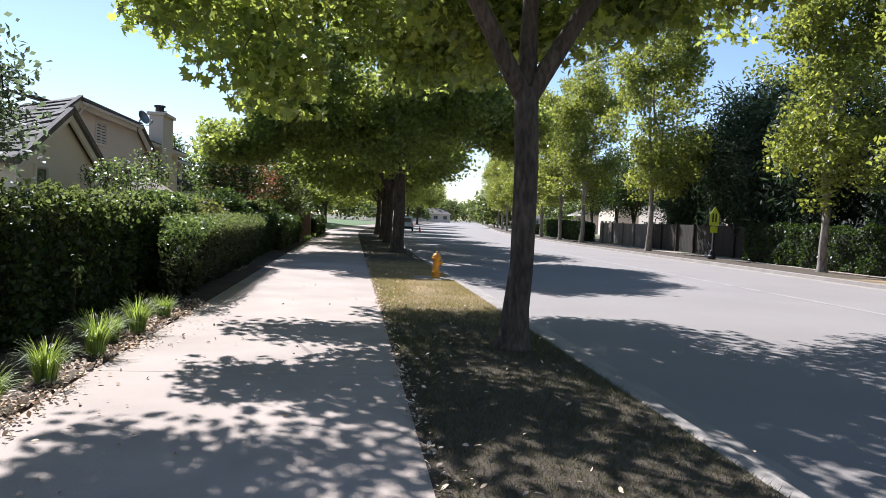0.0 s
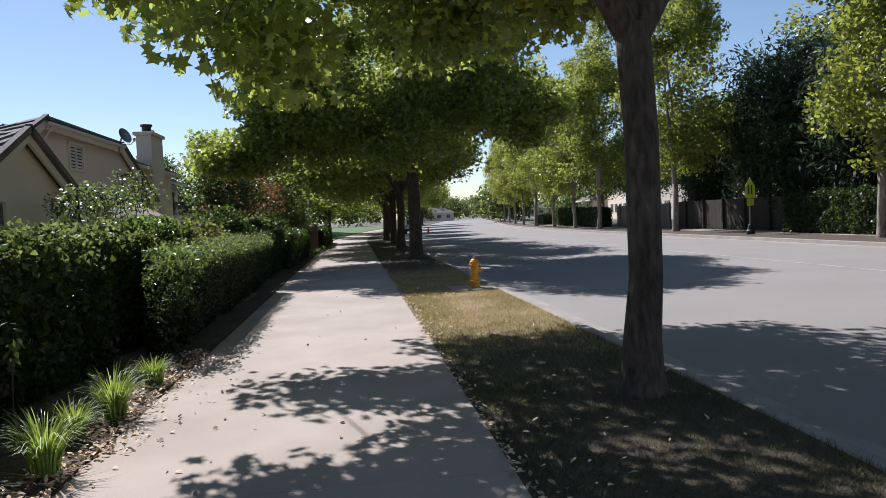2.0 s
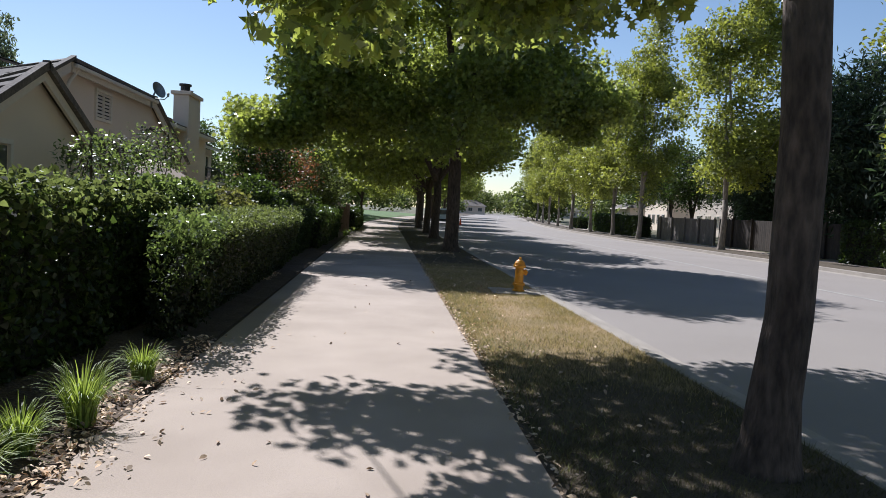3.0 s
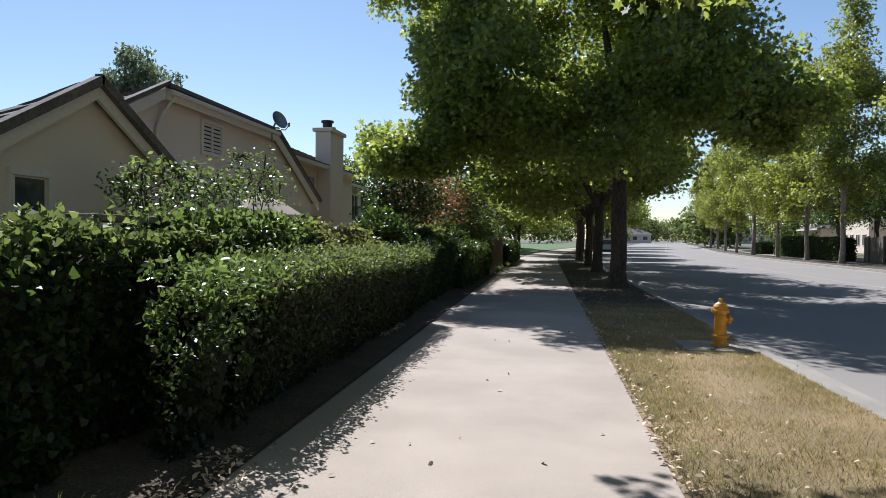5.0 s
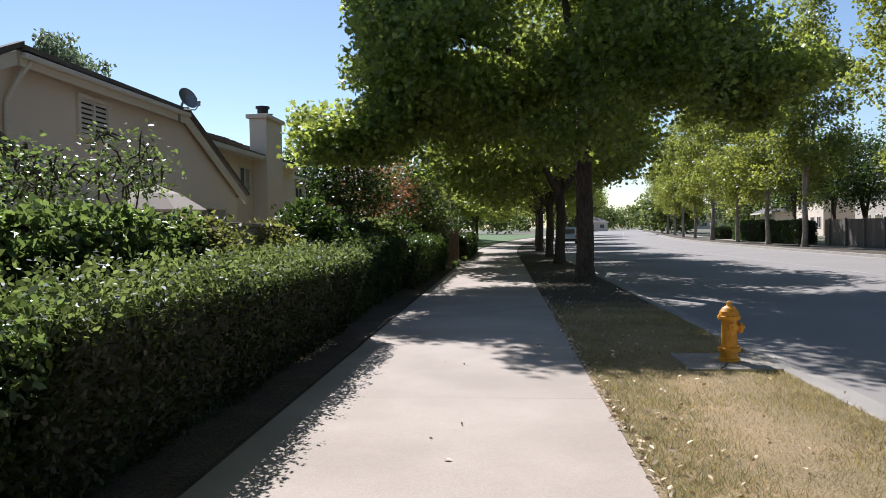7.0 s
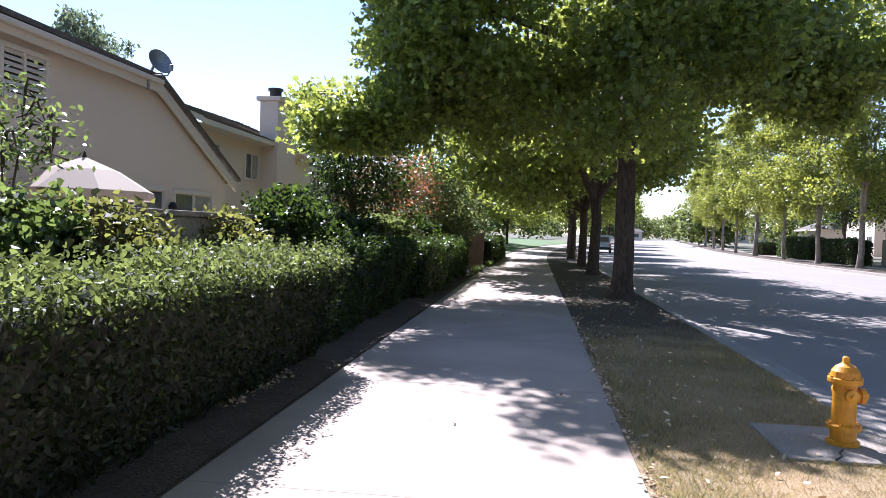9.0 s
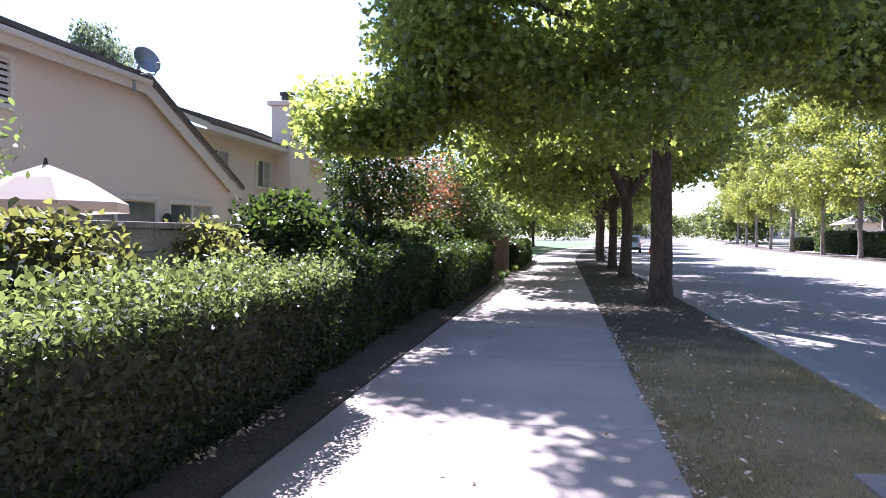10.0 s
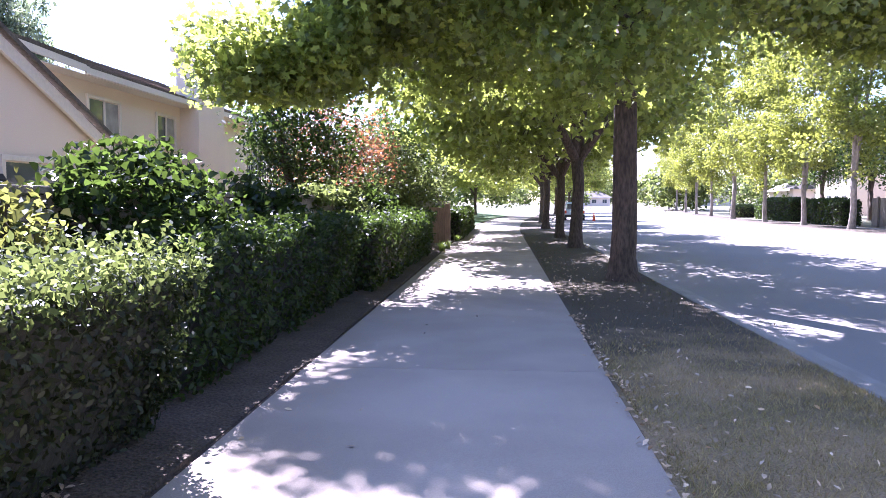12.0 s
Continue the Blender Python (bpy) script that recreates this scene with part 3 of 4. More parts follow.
# ---- hedges and climbers ----
def hedge(name, label, category, x0, x1, y0, y1, h, leaf, shape, mat, density, seed, wave=0.06, round_=0.25, group="", follow=False, sprigs=0, face=1, lit_mat=None, sink=0.06, undercut=0.0, crest=0.16):
    """A clipped hedge: near-black core as inner shade, leaves over front, top and ends."""
    rng = np.random.default_rng(int(seed))
    top = thing(name, Matrix(), label, category, group)
    bm = bmesh.new()
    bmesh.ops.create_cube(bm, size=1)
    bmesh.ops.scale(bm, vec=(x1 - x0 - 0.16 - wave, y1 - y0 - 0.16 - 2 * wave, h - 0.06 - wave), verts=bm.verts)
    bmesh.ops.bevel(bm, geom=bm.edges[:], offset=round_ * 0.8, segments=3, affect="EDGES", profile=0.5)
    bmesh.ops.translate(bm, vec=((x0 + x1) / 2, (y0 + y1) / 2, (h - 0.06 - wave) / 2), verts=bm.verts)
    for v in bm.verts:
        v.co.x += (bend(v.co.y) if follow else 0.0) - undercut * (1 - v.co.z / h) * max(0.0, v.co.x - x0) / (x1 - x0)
    # solid near-black box in place of twigs, shade inside hedge put into its colour
    part("dark_core", bm, CORESHADE, top)
    areas = [(y1 - y0) * h, (y1 - y0) * (x1 - x0), (x1 - x0) * h, (x1 - x0) * h]
    pts, nor = [], []
    for k, a in enumerate(areas):
        n = int(a * density * (0.75 if k == 0 else 1.15))
        u, v = rng.uniform(0, 1, n), rng.uniform(0, 1, n)
        y, x, z = y0 + u * (y1 - y0), x0 + v * (x1 - x0), v * h
        if k == 0:
            p, d = np.stack([np.full(n, x1 if face > 0 else x0), y, 0.04 + 0.96 * z], 1), (face, 0, 0.35)
        elif k == 1:
            p, d = np.stack([x, y, np.full(n, h)], 1), (0.15, 0, 1)
        else:
            p, d = np.stack([x0 + u * (x1 - x0), np.full(n, y0 if k == 2 else y1), z], 1), (0, -1 if k == 2 else 1, 0.3)
        pts.append(p)
        nor.append(np.tile(d, (n, 1)))
    lit = np.concatenate([np.full(len(q), k == 1) for k, q in enumerate(pts)])
    p, d = np.concatenate(pts), np.concatenate(nor).astype(float)
    c = np.array(((x0 + x1) / 2, (y0 + y1) / 2, h / 2))
    half = np.array(((x1 - x0) / 2, (y1 - y0) / 2, h / 2))
    inner = np.clip(p, c - half + round_, c + half - round_)
    inner[:, 2] = np.minimum(p[:, 2], h - round_)
    off = p - inner
    ln = np.linalg.norm(off, axis=1)[:, None] + 1e-6
    p = np.where(ln > round_, inner + off / ln * round_, p)
    w = np.array([noise.noise(Vector(q) * 1.1) + 0.5 * noise.noise(Vector(q) * 3.1) for q in p])
    p = p + d * (w * wave * 1.6)[:, None] + rng.normal(size=p.shape) * 0.035 - d * np.abs(rng.normal(size=len(p)))[:, None] * sink
    if sprigs:
        s = np.stack([rng.uniform(x0 + 0.1, x1, sprigs), rng.uniform(y0, y1, sprigs), np.full(sprigs, h)], 1)
        hh = rng.uniform(0.05, 0.2, sprigs)
        add = np.concatenate([s + np.stack([rng.normal(size=sprigs) * 0.02, rng.normal(size=sprigs) * 0.02, hh * f], 1) for f in (0.3, 0.5, 0.7, 0.85, 1.0)])
        p, d = np.concatenate([p, add]), np.concatenate([d, np.tile((0, 0, 0.4), (len(add), 1))])
        lit = np.concatenate([lit, np.ones(len(add), bool)])
    p[:, 0] -= undercut * np.clip(1 - p[:, 2] / h, 0, 1) * np.clip((p[:, 0] - x0) / (x1 - x0), 0, 1.2)
    if follow:
        p[:, 0] += [bend(y) for y in p[:, 1]]
    if lit_mat:
        # sun and shade put into leaf colour: bright crest, dark inside and clipped sides
        lit |= (p[:, 2] > h - crest * (0.6 + 0.8 * rng.uniform(0, 1, len(p)))) & (rng.uniform(0, 1, len(p)) < 0.7)
        lit |= rng.uniform(0, 1, len(p)) < 0.02
        leaf_part("lit_growth", top, p[lit], leaf * 0.9, shape, lit_mat, rng, up=d[lit], bias=0.4)
        p, d = p[~lit], d[~lit]
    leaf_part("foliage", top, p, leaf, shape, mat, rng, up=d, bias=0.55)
    return top


hedge("hedge", "glossy green clipped hedge with shoots coloured as sunlit beside the pavement", "hedge", -3.15, -2.0, 13.3, 20.8, 1.25, 0.05, OVAL, SHADELEAF, 2300, 101, round_=0.14, sprigs=420, group="hedges", lit_mat=HEDGELEAF, sink=0.1, undercut=0.48)
hedge("hedge", "dark green clipped hedge in shade beside the pavement", "hedge", -3.3, -2.42, 21.4, 28.0, 1.3, 0.07, OVAL, IVYLEAF, 900, 102, round_=0.16, group="hedges", sprigs=60, wave=0.09, undercut=0.2)
hedge("hedge", "dark green clipped hedge in shade beside the pavement", "hedge", -3.15, -2.12, 28.1, 37.4, 1.25, 0.09, OVAL, IVYLEAF, 450, 103, round_=0.16, group="hedges", sprigs=60, wave=0.09, undercut=0.2)
hedge("hedge", "dark clipped hedge past the wooden gatepost", "hedge", -3.3, -1.75, 45.0, 57.5, 1.25, 0.12, OVAL, IVYLEAF, 200, 104, group="hedges", follow=False)
# bush and ivy: brighter crest leaves paint in the sun on their tops
hedge("garden_bush", "leggy glossy shrub at the head of the hedge", "shrub", -2.75, -2.0, 12.15, 13.35, 1.2, 0.06, OVAL, SHADELEAF, 800, 105, wave=0.24, round_=0.3, sprigs=140, undercut=0.4, lit_mat=BUSHLEAF, crest=0.5)
hedge("ivy", "dark ivy draped thickly over the garden wall", "ivy", -3.95, -2.98, -5.0, 14.2, 1.58, 0.07, IVY, IVYLEAF, 1300, 106, wave=0.12, round_=0.2, sprigs=300, lit_mat=HEDGELEAF, crest=0.3)
hedge("ivy", "ivy thinning out along the garden wall", "ivy", -3.9, -3.2, 13.9, 17.6, 1.62, 0.08, IVY, IVYLEAF, 1000, 107, wave=0.16, round_=0.2, sprigs=160, lit_mat=BUSHLEAF, crest=0.35)


def climber(label, x, y, z, r, n, leaf, shape, mat, seed):
    rng = np.random.default_rng(seed)
    top = thing("climber", pose(x, y, 0), label, "climbing plant", "climbers on the wall")
    bm = bmesh.new()
    for i in range(14):
        a = rng.uniform(0, 6.28)
        e = (r[0] * 0.8 * math.cos(a), r[1] * 0.8 * math.sin(a), z + r[2] * rng.uniform(-0.8, 0.6))
        tube([(0, 0, 0.02), (e[0] * 0.3, e[1] * 0.3, z * 0.6), (e[0] * 0.7, e[1] * 0.7, e[2] + 0.1), e], [0.02, 0.015, 0.01, 0.004], 5, bm)
    part("stem", bm, BARK, top)["kind"] = "stuff"
    _, q = crown_points(rng, (0, 0, z), r, n, 22, 0.13, None, 0.45, 0.55)
    leaf_part("foliage", top, q, leaf, shape, mat, rng, bias=0.6)
    return top


climber("green and reddening grape vine spilling over the block wall", -3.45, 18.0, 1.38, (0.3, 0.9, 0.32), 70, 0.075, IVY, VINELEAF, 201)
climber("green and reddening grape vine spilling over the block wall", -3.45, 20.4, 1.4, (0.28, 0.5, 0.3), 40, 0.075, IVY, VINELEAF, 202)
climber("dark ivy mound heaped on the block wall", -3.45, 22.4, 1.36, (0.62, 1.25, 0.66), 260, 0.085, IVY, IVYLEAF, 203)
climber("dark ivy mound heaped on the block wall", -3.6, 25.6, 1.25, (0.7, 1.5, 0.55), 130, 0.11, IVY, IVYLEAF, 204)
climber("green climber heaped on the block wall", -3.6, 30.0, 1.3, (0.7, 1.7, 0.6), 130, 0.11, IVY, HEDGELEAF, 205)
climber("green climber heaped on the block wall", -3.6, 34.0, 1.3, (0.7, 2.0, 0.6), 130, 0.12, IVY, IVYLEAF, 206)
climber("green climber heaped on the block wall", -3.5, 38.5, 1.25, (0.7, 2.0, 0.55), 130, 0.12, IVY, HEDGELEAF, 207)

# ---- grass clumps, litter, turf ----
def grass_clump(x, y, s, seed):
    rnd = random.Random(seed)
    top = thing("grass_clump", pose(x, y, 0.02), "arching green strap-leaved grass clump with dead leaves at its foot", "plant", "grass clumps along the bed")
    bm, dead = bmesh.new(), bmesh.new()
    for i in range(240):
        a, ln, lean = rnd.uniform(0, 6.28), s * rnd.uniform(0.6, 1.15), rnd.uniform(0.35, 1.25)
        w = 0.0085 * rnd.uniform(0.7, 1.3)
        d, side = Vector((math.cos(a), math.sin(a), 0)), Vector((-math.sin(a), math.cos(a), 0))
        foot = d * rnd.uniform(0, 0.09)
        prev = None
        for k in range(7):
            u = k / 6
            p = foot + d * lean * ln * u ** 1.7 * 0.5 + Vector((0, 0, ln * (0.95 * u - 0.42 * lean * u ** 3)))
            e = [bm.verts.new(p + side * w * (1 - u * 0.9)), bm.verts.new(p - side * w * (1 - u * 0.9))]
            if prev:
                bm.faces.new((prev[0], prev[1], e[1], e[0]))
            prev = e
    for i in range(40):
        a, ln = rnd.uniform(0, 6.28), s * rnd.uniform(0.2, 0.4)
        d, side = Vector((math.cos(a), math.sin(a), 0)), Vector((-math.sin(a), math.cos(a), 0))
        foot = d * rnd.uniform(0.03, 0.12)
        v = [dead.verts.new(q) for q in (foot - side * 0.006, foot + side * 0.006, foot + d * ln + Vector((0, 0, 0.05 * rnd.random())))]
        dead.faces.new(v)
    part("blade", bm, BLADE, top)
    part("dead_blade", dead, STRAW, top, "straw-coloured dead blades")


for i, (x, y, s) in enumerate(((-2.2, 8.2, 0.56), (-2.18, 9.5, 0.56), (-2.2, 10.75, 0.38), (-2.2, 7.0, 0.48), (-2.3, 8.95, 0.4), (-2.25, 6.1, 0.42), (-2.3, 5.0, 0.4), (-2.0, 38.2, 0.42), (-1.95, 39.6, 0.36), (-1.9, 43.9, 0.35))):
    grass_clump(x, y, s, 300 + i)

rng = np.random.default_rng(9)
n = 2400
ys = rng.uniform(1, 12.6, n)
edge = np.stack([-2.1 + rng.normal(size=n) * 0.11 + 0.06 * np.sin(ys * 2.3) + 0.04 * np.sin(ys * 5.9), ys, rng.uniform(0.018, 0.06, n)], 1)
path = np.stack([-2.0 + np.abs(rng.normal(size=150)) * 0.4, rng.uniform(2, 13, 150), np.full(150, 0.02)], 1)
side = np.stack([0.86 + np.abs(rng.normal(size=700)) * 0.8, rng.uniform(2, 36, 700), np.full(700, 0.045)], 1)
patch = np.stack([-2.47 + rng.normal(size=170) * 0.06, rng.uniform(18.2, 19.8, 170), rng.uniform(0.03, 0.06, 170)], 1)
rim = np.stack([0.83 + rng.normal(size=900) * 0.035 + 0.02 * np.sin(np.arange(900) * 1.7), rng.uniform(2, 26, 900), np.full(900, 0.025)], 1)
stray = np.stack([rng.uniform(-1.9, 0.75, 60), rng.uniform(2, 40, 60), np.full(60, 0.016)], 1)
tagged(leaf_part("leaf_litter", None, np.concatenate([edge, patch, path, side, rim, stray]), 0.05, OVAL, DEADLEAF, rng, bias=1.6), "dry brown fallen leaves on pavement and verge", "leaf litter", kind="stuff")


def turf(name, label, count, x0, x1, y0, y1, h, mat, seed):
    """Short grass blades over a stretch of the verge."""
    rng = np.random.default_rng(seed)
    x, y = rng.uniform(x0, x1, count), rng.uniform(y0, y1, count) + rng.normal(size=count) * 0.9
    a, ln = rng.uniform(0, 6.283, count), h * rng.uniform(0.5, 1.3, count)
    w = 0.0035
    lean = rng.normal(size=(count, 2)) * 0.7
    base = np.stack([x, y, np.full(count, 0.0)], 1)
    sidev = np.stack([np.cos(a), np.sin(a), np.zeros(count)], 1) * w
    tip = base + np.stack([lean[:, 0] * ln, lean[:, 1] * ln, ln], 1)
    v = np.stack([base - sidev, base + sidev, tip], 1)
    me = bpy.data.meshes.new(name)
    me.vertices.add(count * 3)
    me.vertices.foreach_set("co", v.ravel())
    me.loops.add(count * 3)
    me.loops.foreach_set("vertex_index", np.arange(count * 3, dtype=np.int32))
    me.polygons.add(count)
    me.polygons.foreach_set("loop_start", np.arange(0, count * 3, 3, dtype=np.int32))
    me.polygons.foreach_set("loop_total", np.full(count, 3, dtype=np.int32))
    me.update(calc_edges=True)
    me.materials.append(mat)
    tagged(new(name, me), label, "grass", kind="stuff")


turf("shaded_grass", "short olive-brown grass under the tree, its shade put into the colour", 50000, 0.83, 2.84, 0.5, 12.2, 0.05, SHADEBLADE, 24)
turf("verge_grass", "short straw-dry grass on the verge", 60000, 0.84, 2.84, 11.6, 23.6, 0.045, STRAW, 21)
turf("green_grass", "greener grass along the pavement edge", 4200, 0.83, 1.55, 9.5, 18.5, 0.05, GREENTURF, 22)
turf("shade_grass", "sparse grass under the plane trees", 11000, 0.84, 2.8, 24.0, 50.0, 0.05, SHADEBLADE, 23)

# ---- hydrant on its concrete pad ----
hyd = thing("fire_hydrant", pose(2.42, 18.3, 0.035), "yellow cast-iron fire hydrant standing on a concrete pad", "fire hydrant")
hyd.scale = (0.93, 0.93, 0.92)
part("barrel", lathe([(0.125, 0.0), (0.125, 0.03), (0.1, 0.035), (0.1, 0.12), (0.13, 0.125), (0.13, 0.16), (0.092, 0.17), (0.088, 0.5), (0.095, 0.52)], 24), YELLOW, hyd, smooth=False)
part("bonnet", lathe([(0.125, 0.5), (0.13, 0.515), (0.13, 0.545), (0.115, 0.55), (0.105, 0.6), (0.075, 0.64), (0.035, 0.665), (0.03, 0.675)], 24), YELLOW, hyd)
part("operating_nut", lathe([(0.03, 0.67), (0.028, 0.71), (0.015, 0.72)], 5), YELLOW, hyd)
for a, r, z in ((0, 0.06, 0.4), (90, 0.045, 0.42), (-90, 0.045, 0.42)):
    m = Matrix.Translation((0, 0, z)) @ pose(0, 0, 0, 0, 90, 0) if a == 0 else Matrix.Translation((0, 0, z)) @ Euler((0, 0, radians(a))).to_matrix().to_4x4() @ pose(0, 0, 0, 0, 90, 0)
    cap = part("outlet_cap", lathe([(r * 0.85, 0.07), (r * 0.85, 0.11), (r * 1.1, 0.112), (r * 1.1, 0.15), (r * 0.6, 0.155), (r * 0.35, 0.158), (r * 0.35, 0.18)], 16, None, m), YELLOW, hyd)
for i in range(8):
    a = i * math.pi / 4 + 0.2
    part("bolt", lathe([(0.011, 0.12), (0.011, 0.178)], 6, None, Matrix.Translation((0.114 * math.cos(a), 0.114 * math.sin(a), 0))), YELLOW, hyd)
    part("bolt", lathe([(0.01, 0.5), (0.01, 0.562)], 6, None, Matrix.Translation((0.118 * math.cos(a), 0.118 * math.sin(a), 0))), YELLOW, hyd)
pad = tagged(part("hydrant_pad", box(1.88, 17.85, -0.1, 2.84, 18.8, 0.033, 0.015), KERB), "pale concrete pad under the hydrant with a crack", "concrete pad")
crack = tube([(2.36, 18.14, 0.034), (2.3, 18.05, 0.034), (2.28, 17.96, 0.034), (2.2, 17.86, 0.034)], [0.006, 0.008, 0.006, 0.008], 5)
part("crack", crack, BLACK, pad)

# ---- crossing sign ----
sign = thing("road_sign", on_street(18.7, 35.1, 0.02, 28), "fluorescent yellow-green pedestrian warning sign on a steel post", "road sign")
part("post", box(-0.03, -0.03, -0.1, 0.03, 0.03, 2.6, 0.006), STEEL, sign)
part("post_sleeve", lathe([(0.2, 0.0), (0.2, 0.18), (0.15, 0.24), (0.1, 0.45), (0.06, 0.5)], 14), BLACK, sign, "black base collar")
pent = bmesh.new()
for y in (-0.04, -0.034):
    pent.faces.new([pent.verts.new((x, y, z)) for x, z in ((-0.42, 1.75), (0.42, 1.75), (0.42, 2.3), (0, 2.72), (-0.42, 2.3))])
bmesh.ops.bridge_loops(pent, edges=pent.edges[:])
plate = part("panel", pent, SIGNYELLOW, sign)
for x in (-0.14, 0.12):
    part("figure_shape", box(x - 0.06, -0.048, 1.92, x + 0.06, -0.043, 2.36, 0.002), BLACK, plate, "black plain shape on the sign")
part("plaque", box(-0.3, -0.045, 1.38, 0.3, -0.036, 1.7, 0.002), SIGNYELLOW, sign)

# ---- garden wall of blocks ----
wall = tagged(part("wall_garden", box(-3.72, -6, -0.1, -3.58, 60, 1.58), MORTAR), "weathered tan concrete block garden wall", "wall", kind="structure")


def blocks():
    """Blocks in running bond where the wall shows bare, and its cap stones."""
    me = bpy.data.meshes.new("block")
    b = box(-0.085, -0.198, -0.098, 0.085, 0.198, 0.098, 0.008)
    b.to_mesh(me)
    b.free()
    me.materials.append(BLOCK)
    for r in range(8):
        for i in range(38):
            ob = new("block", me)
            ob.location = (-3.65 + 0.004 * math.sin(i * 7 + r), 15.2 + i * 0.405 + (0.2 if r % 2 else 0), 0.1 + r * 0.203)
            ob.parent = wall
    cap = bpy.data.meshes.new("cap_stone")
    b = box(-0.13, -0.198, -0.03, 0.13, 0.198, 0.03, 0.01)
    b.to_mesh(cap)
    b.free()
    cap.materials.append(BLOCK)
    for i in range(60):
        ob = new("cap_stone", cap)
        ob.location = (-3.65, 13.2 + i * 0.405, 1.655)
        ob.parent = wall


# ---- house ----
def poly_prism(outline, x0, x1):
    """A wall from an outline of (y, z) corners, between two x."""
    bm = bmesh.new()
    a = [bm.verts.new((x0, y, z)) for y, z in outline]
    b = [bm.verts.new((x1, y, z)) for y, z in outline]
    bm.faces.new(a)
    bm.faces.new(b[::-1])
    for i in range(len(a)):
        j = (i + 1) % len(a)
        bm.faces.new((a[i], b[i], b[j], a[j]))
    return bm


def slab_between(p, q, r, s, thick):
    """A sloping plate on four corners."""
    bm = bmesh.new()
    pts = [Vector(v) for v in (p, q, r, s)]
    nrm = (pts[1] - pts[0]).cross(pts[3] - pts[0]).normalized()
    if nrm.z < 0:
        nrm = -nrm
    lo = [bm.verts.new(v) for v in pts]
    hi = [bm.verts.new(v + nrm * thick) for v in pts]
    bm.faces.new(lo)
    bm.faces.new(hi[::-1])
    for i in range(4):
        j = (i + 1) % 4
        bm.faces.new((lo[i], hi[i], hi[j], lo[j]))
    return bm


def roof_plane(house, p, q, r, s, course=0.33):
    """A tiled roof plane: eave from p to q, top from s to r, laid in overlapping courses of tiles."""
    p, q, r, s = (Vector(v) for v in (p, q, r, s))
    roof = part("roof", slab_between(p, q, r, s, 0.06), TILE, house)
    nrm = (q - p).cross(s - p).normalized()
    if nrm.z < 0:
        nrm = -nrm
    rows = max(1, round((s - p).length / course))
    for k in range(rows):
        a, b = p.lerp(s, k / rows), q.lerp(r, k / rows)
        c, d = q.lerp(r, (k + 1.12) / rows), p.lerp(s, (k + 1.12) / rows)
        bm = bmesh.new()
        n = max(1, round((b - a).length / 0.42))
        for i in range(n):
            u0, u1 = (i + 0.012) / n, (i + 0.988) / n
            lo0, lo1, hi0, hi1 = a.lerp(b, u0), a.lerp(b, u1), d.lerp(c, u0), d.lerp(c, u1)
            lift = 0.1 + 0.012 * ((i * 7 + k * 3) % 5) / 5
            v = [bm.verts.new(w) for w in (lo0 + nrm * 0.062, lo1 + nrm * 0.062, lo1 + nrm * lift, lo0 + nrm * lift, hi1 + nrm * 0.066, hi0 + nrm * 0.066)]
            bm.faces.new((v[0], v[1], v[2], v[3]))
            bm.faces.new((v[3], v[2], v[4], v[5]))
        part("tile_course", bm, TILE, roof)


def board(house, a, b, w=0.2, t=0.05, name="fascia", mat=None):
    """A board along an edge from a to b, w high, t thick towards the street."""
    a, b = Vector(a), Vector(b)
    bm = bmesh.new()
    lo = [bm.verts.new(v + Vector((dx, 0, dz))) for v in (a, b) for dx, dz in ((0, 0), (t, 0), (t, -w), (0, -w))]
    bm.faces.new(lo[:4])
    bm.faces.new(lo[4:][::-1])
    for i in range(4):
        j = (i + 1) % 4
        bm.faces.new((lo[i], lo[4 + i], lo[4 + j], lo[j]))
    part(name, bm, mat or TRIM, house)


def window(house, x, y0, y1, z0, z1, panes=2, louvre=False, blind=False):
    """A framed window on a wall that faces the street at x."""
    f = bmesh.new()
    for a, b, c, d in ((y0 - 0.07, z0 - 0.07, y1 + 0.07, z0), (y0 - 0.07, z1, y1 + 0.07, z1 + 0.07), (y0 - 0.07, z0, y0, z1), (y1, z0, y1 + 0.07, z1)):
        box(x - 0.03, a, b, x + 0.05, c, d, 0.006, f)
    win = part("window", f, TRIM, house, "cream louvred attic vent" if louvre else "cream framed window")
    w = (y1 - y0) / panes
    if louvre:
        part("backing", box(x - 0.02, y0, z0, x + 0.004, y1, z1), BLACK, win)
        part("mullion", box(x, (y0 + y1) / 2 - 0.025, z0, x + 0.04, (y0 + y1) / 2 + 0.025, z1), TRIM, win)
        for k in range(7):
            z = z0 + (k + 0.5) * (z1 - z0) / 7
            part("slat", slab_between((x + 0.006, y0, z + 0.03), (x + 0.006, y1, z + 0.03), (x + 0.035, y1, z - 0.02), (x + 0.035, y0, z - 0.02), 0.012), TRIM, win)
        return
    for k in range(panes):
        part("pane", box(x - 0.02, y0 + k * w + 0.02, z0 + 0.02, x + 0.006, y0 + (k + 1) * w - 0.02, z1 - 0.02), BLIND if blind and k % 2 else GLASS, win)
    for k in range(1, panes):
        part("mullion", box(x - 0.01, y0 + k * w - 0.025, z0, x + 0.035, y0 + k * w + 0.025, z1), TRIM, win)


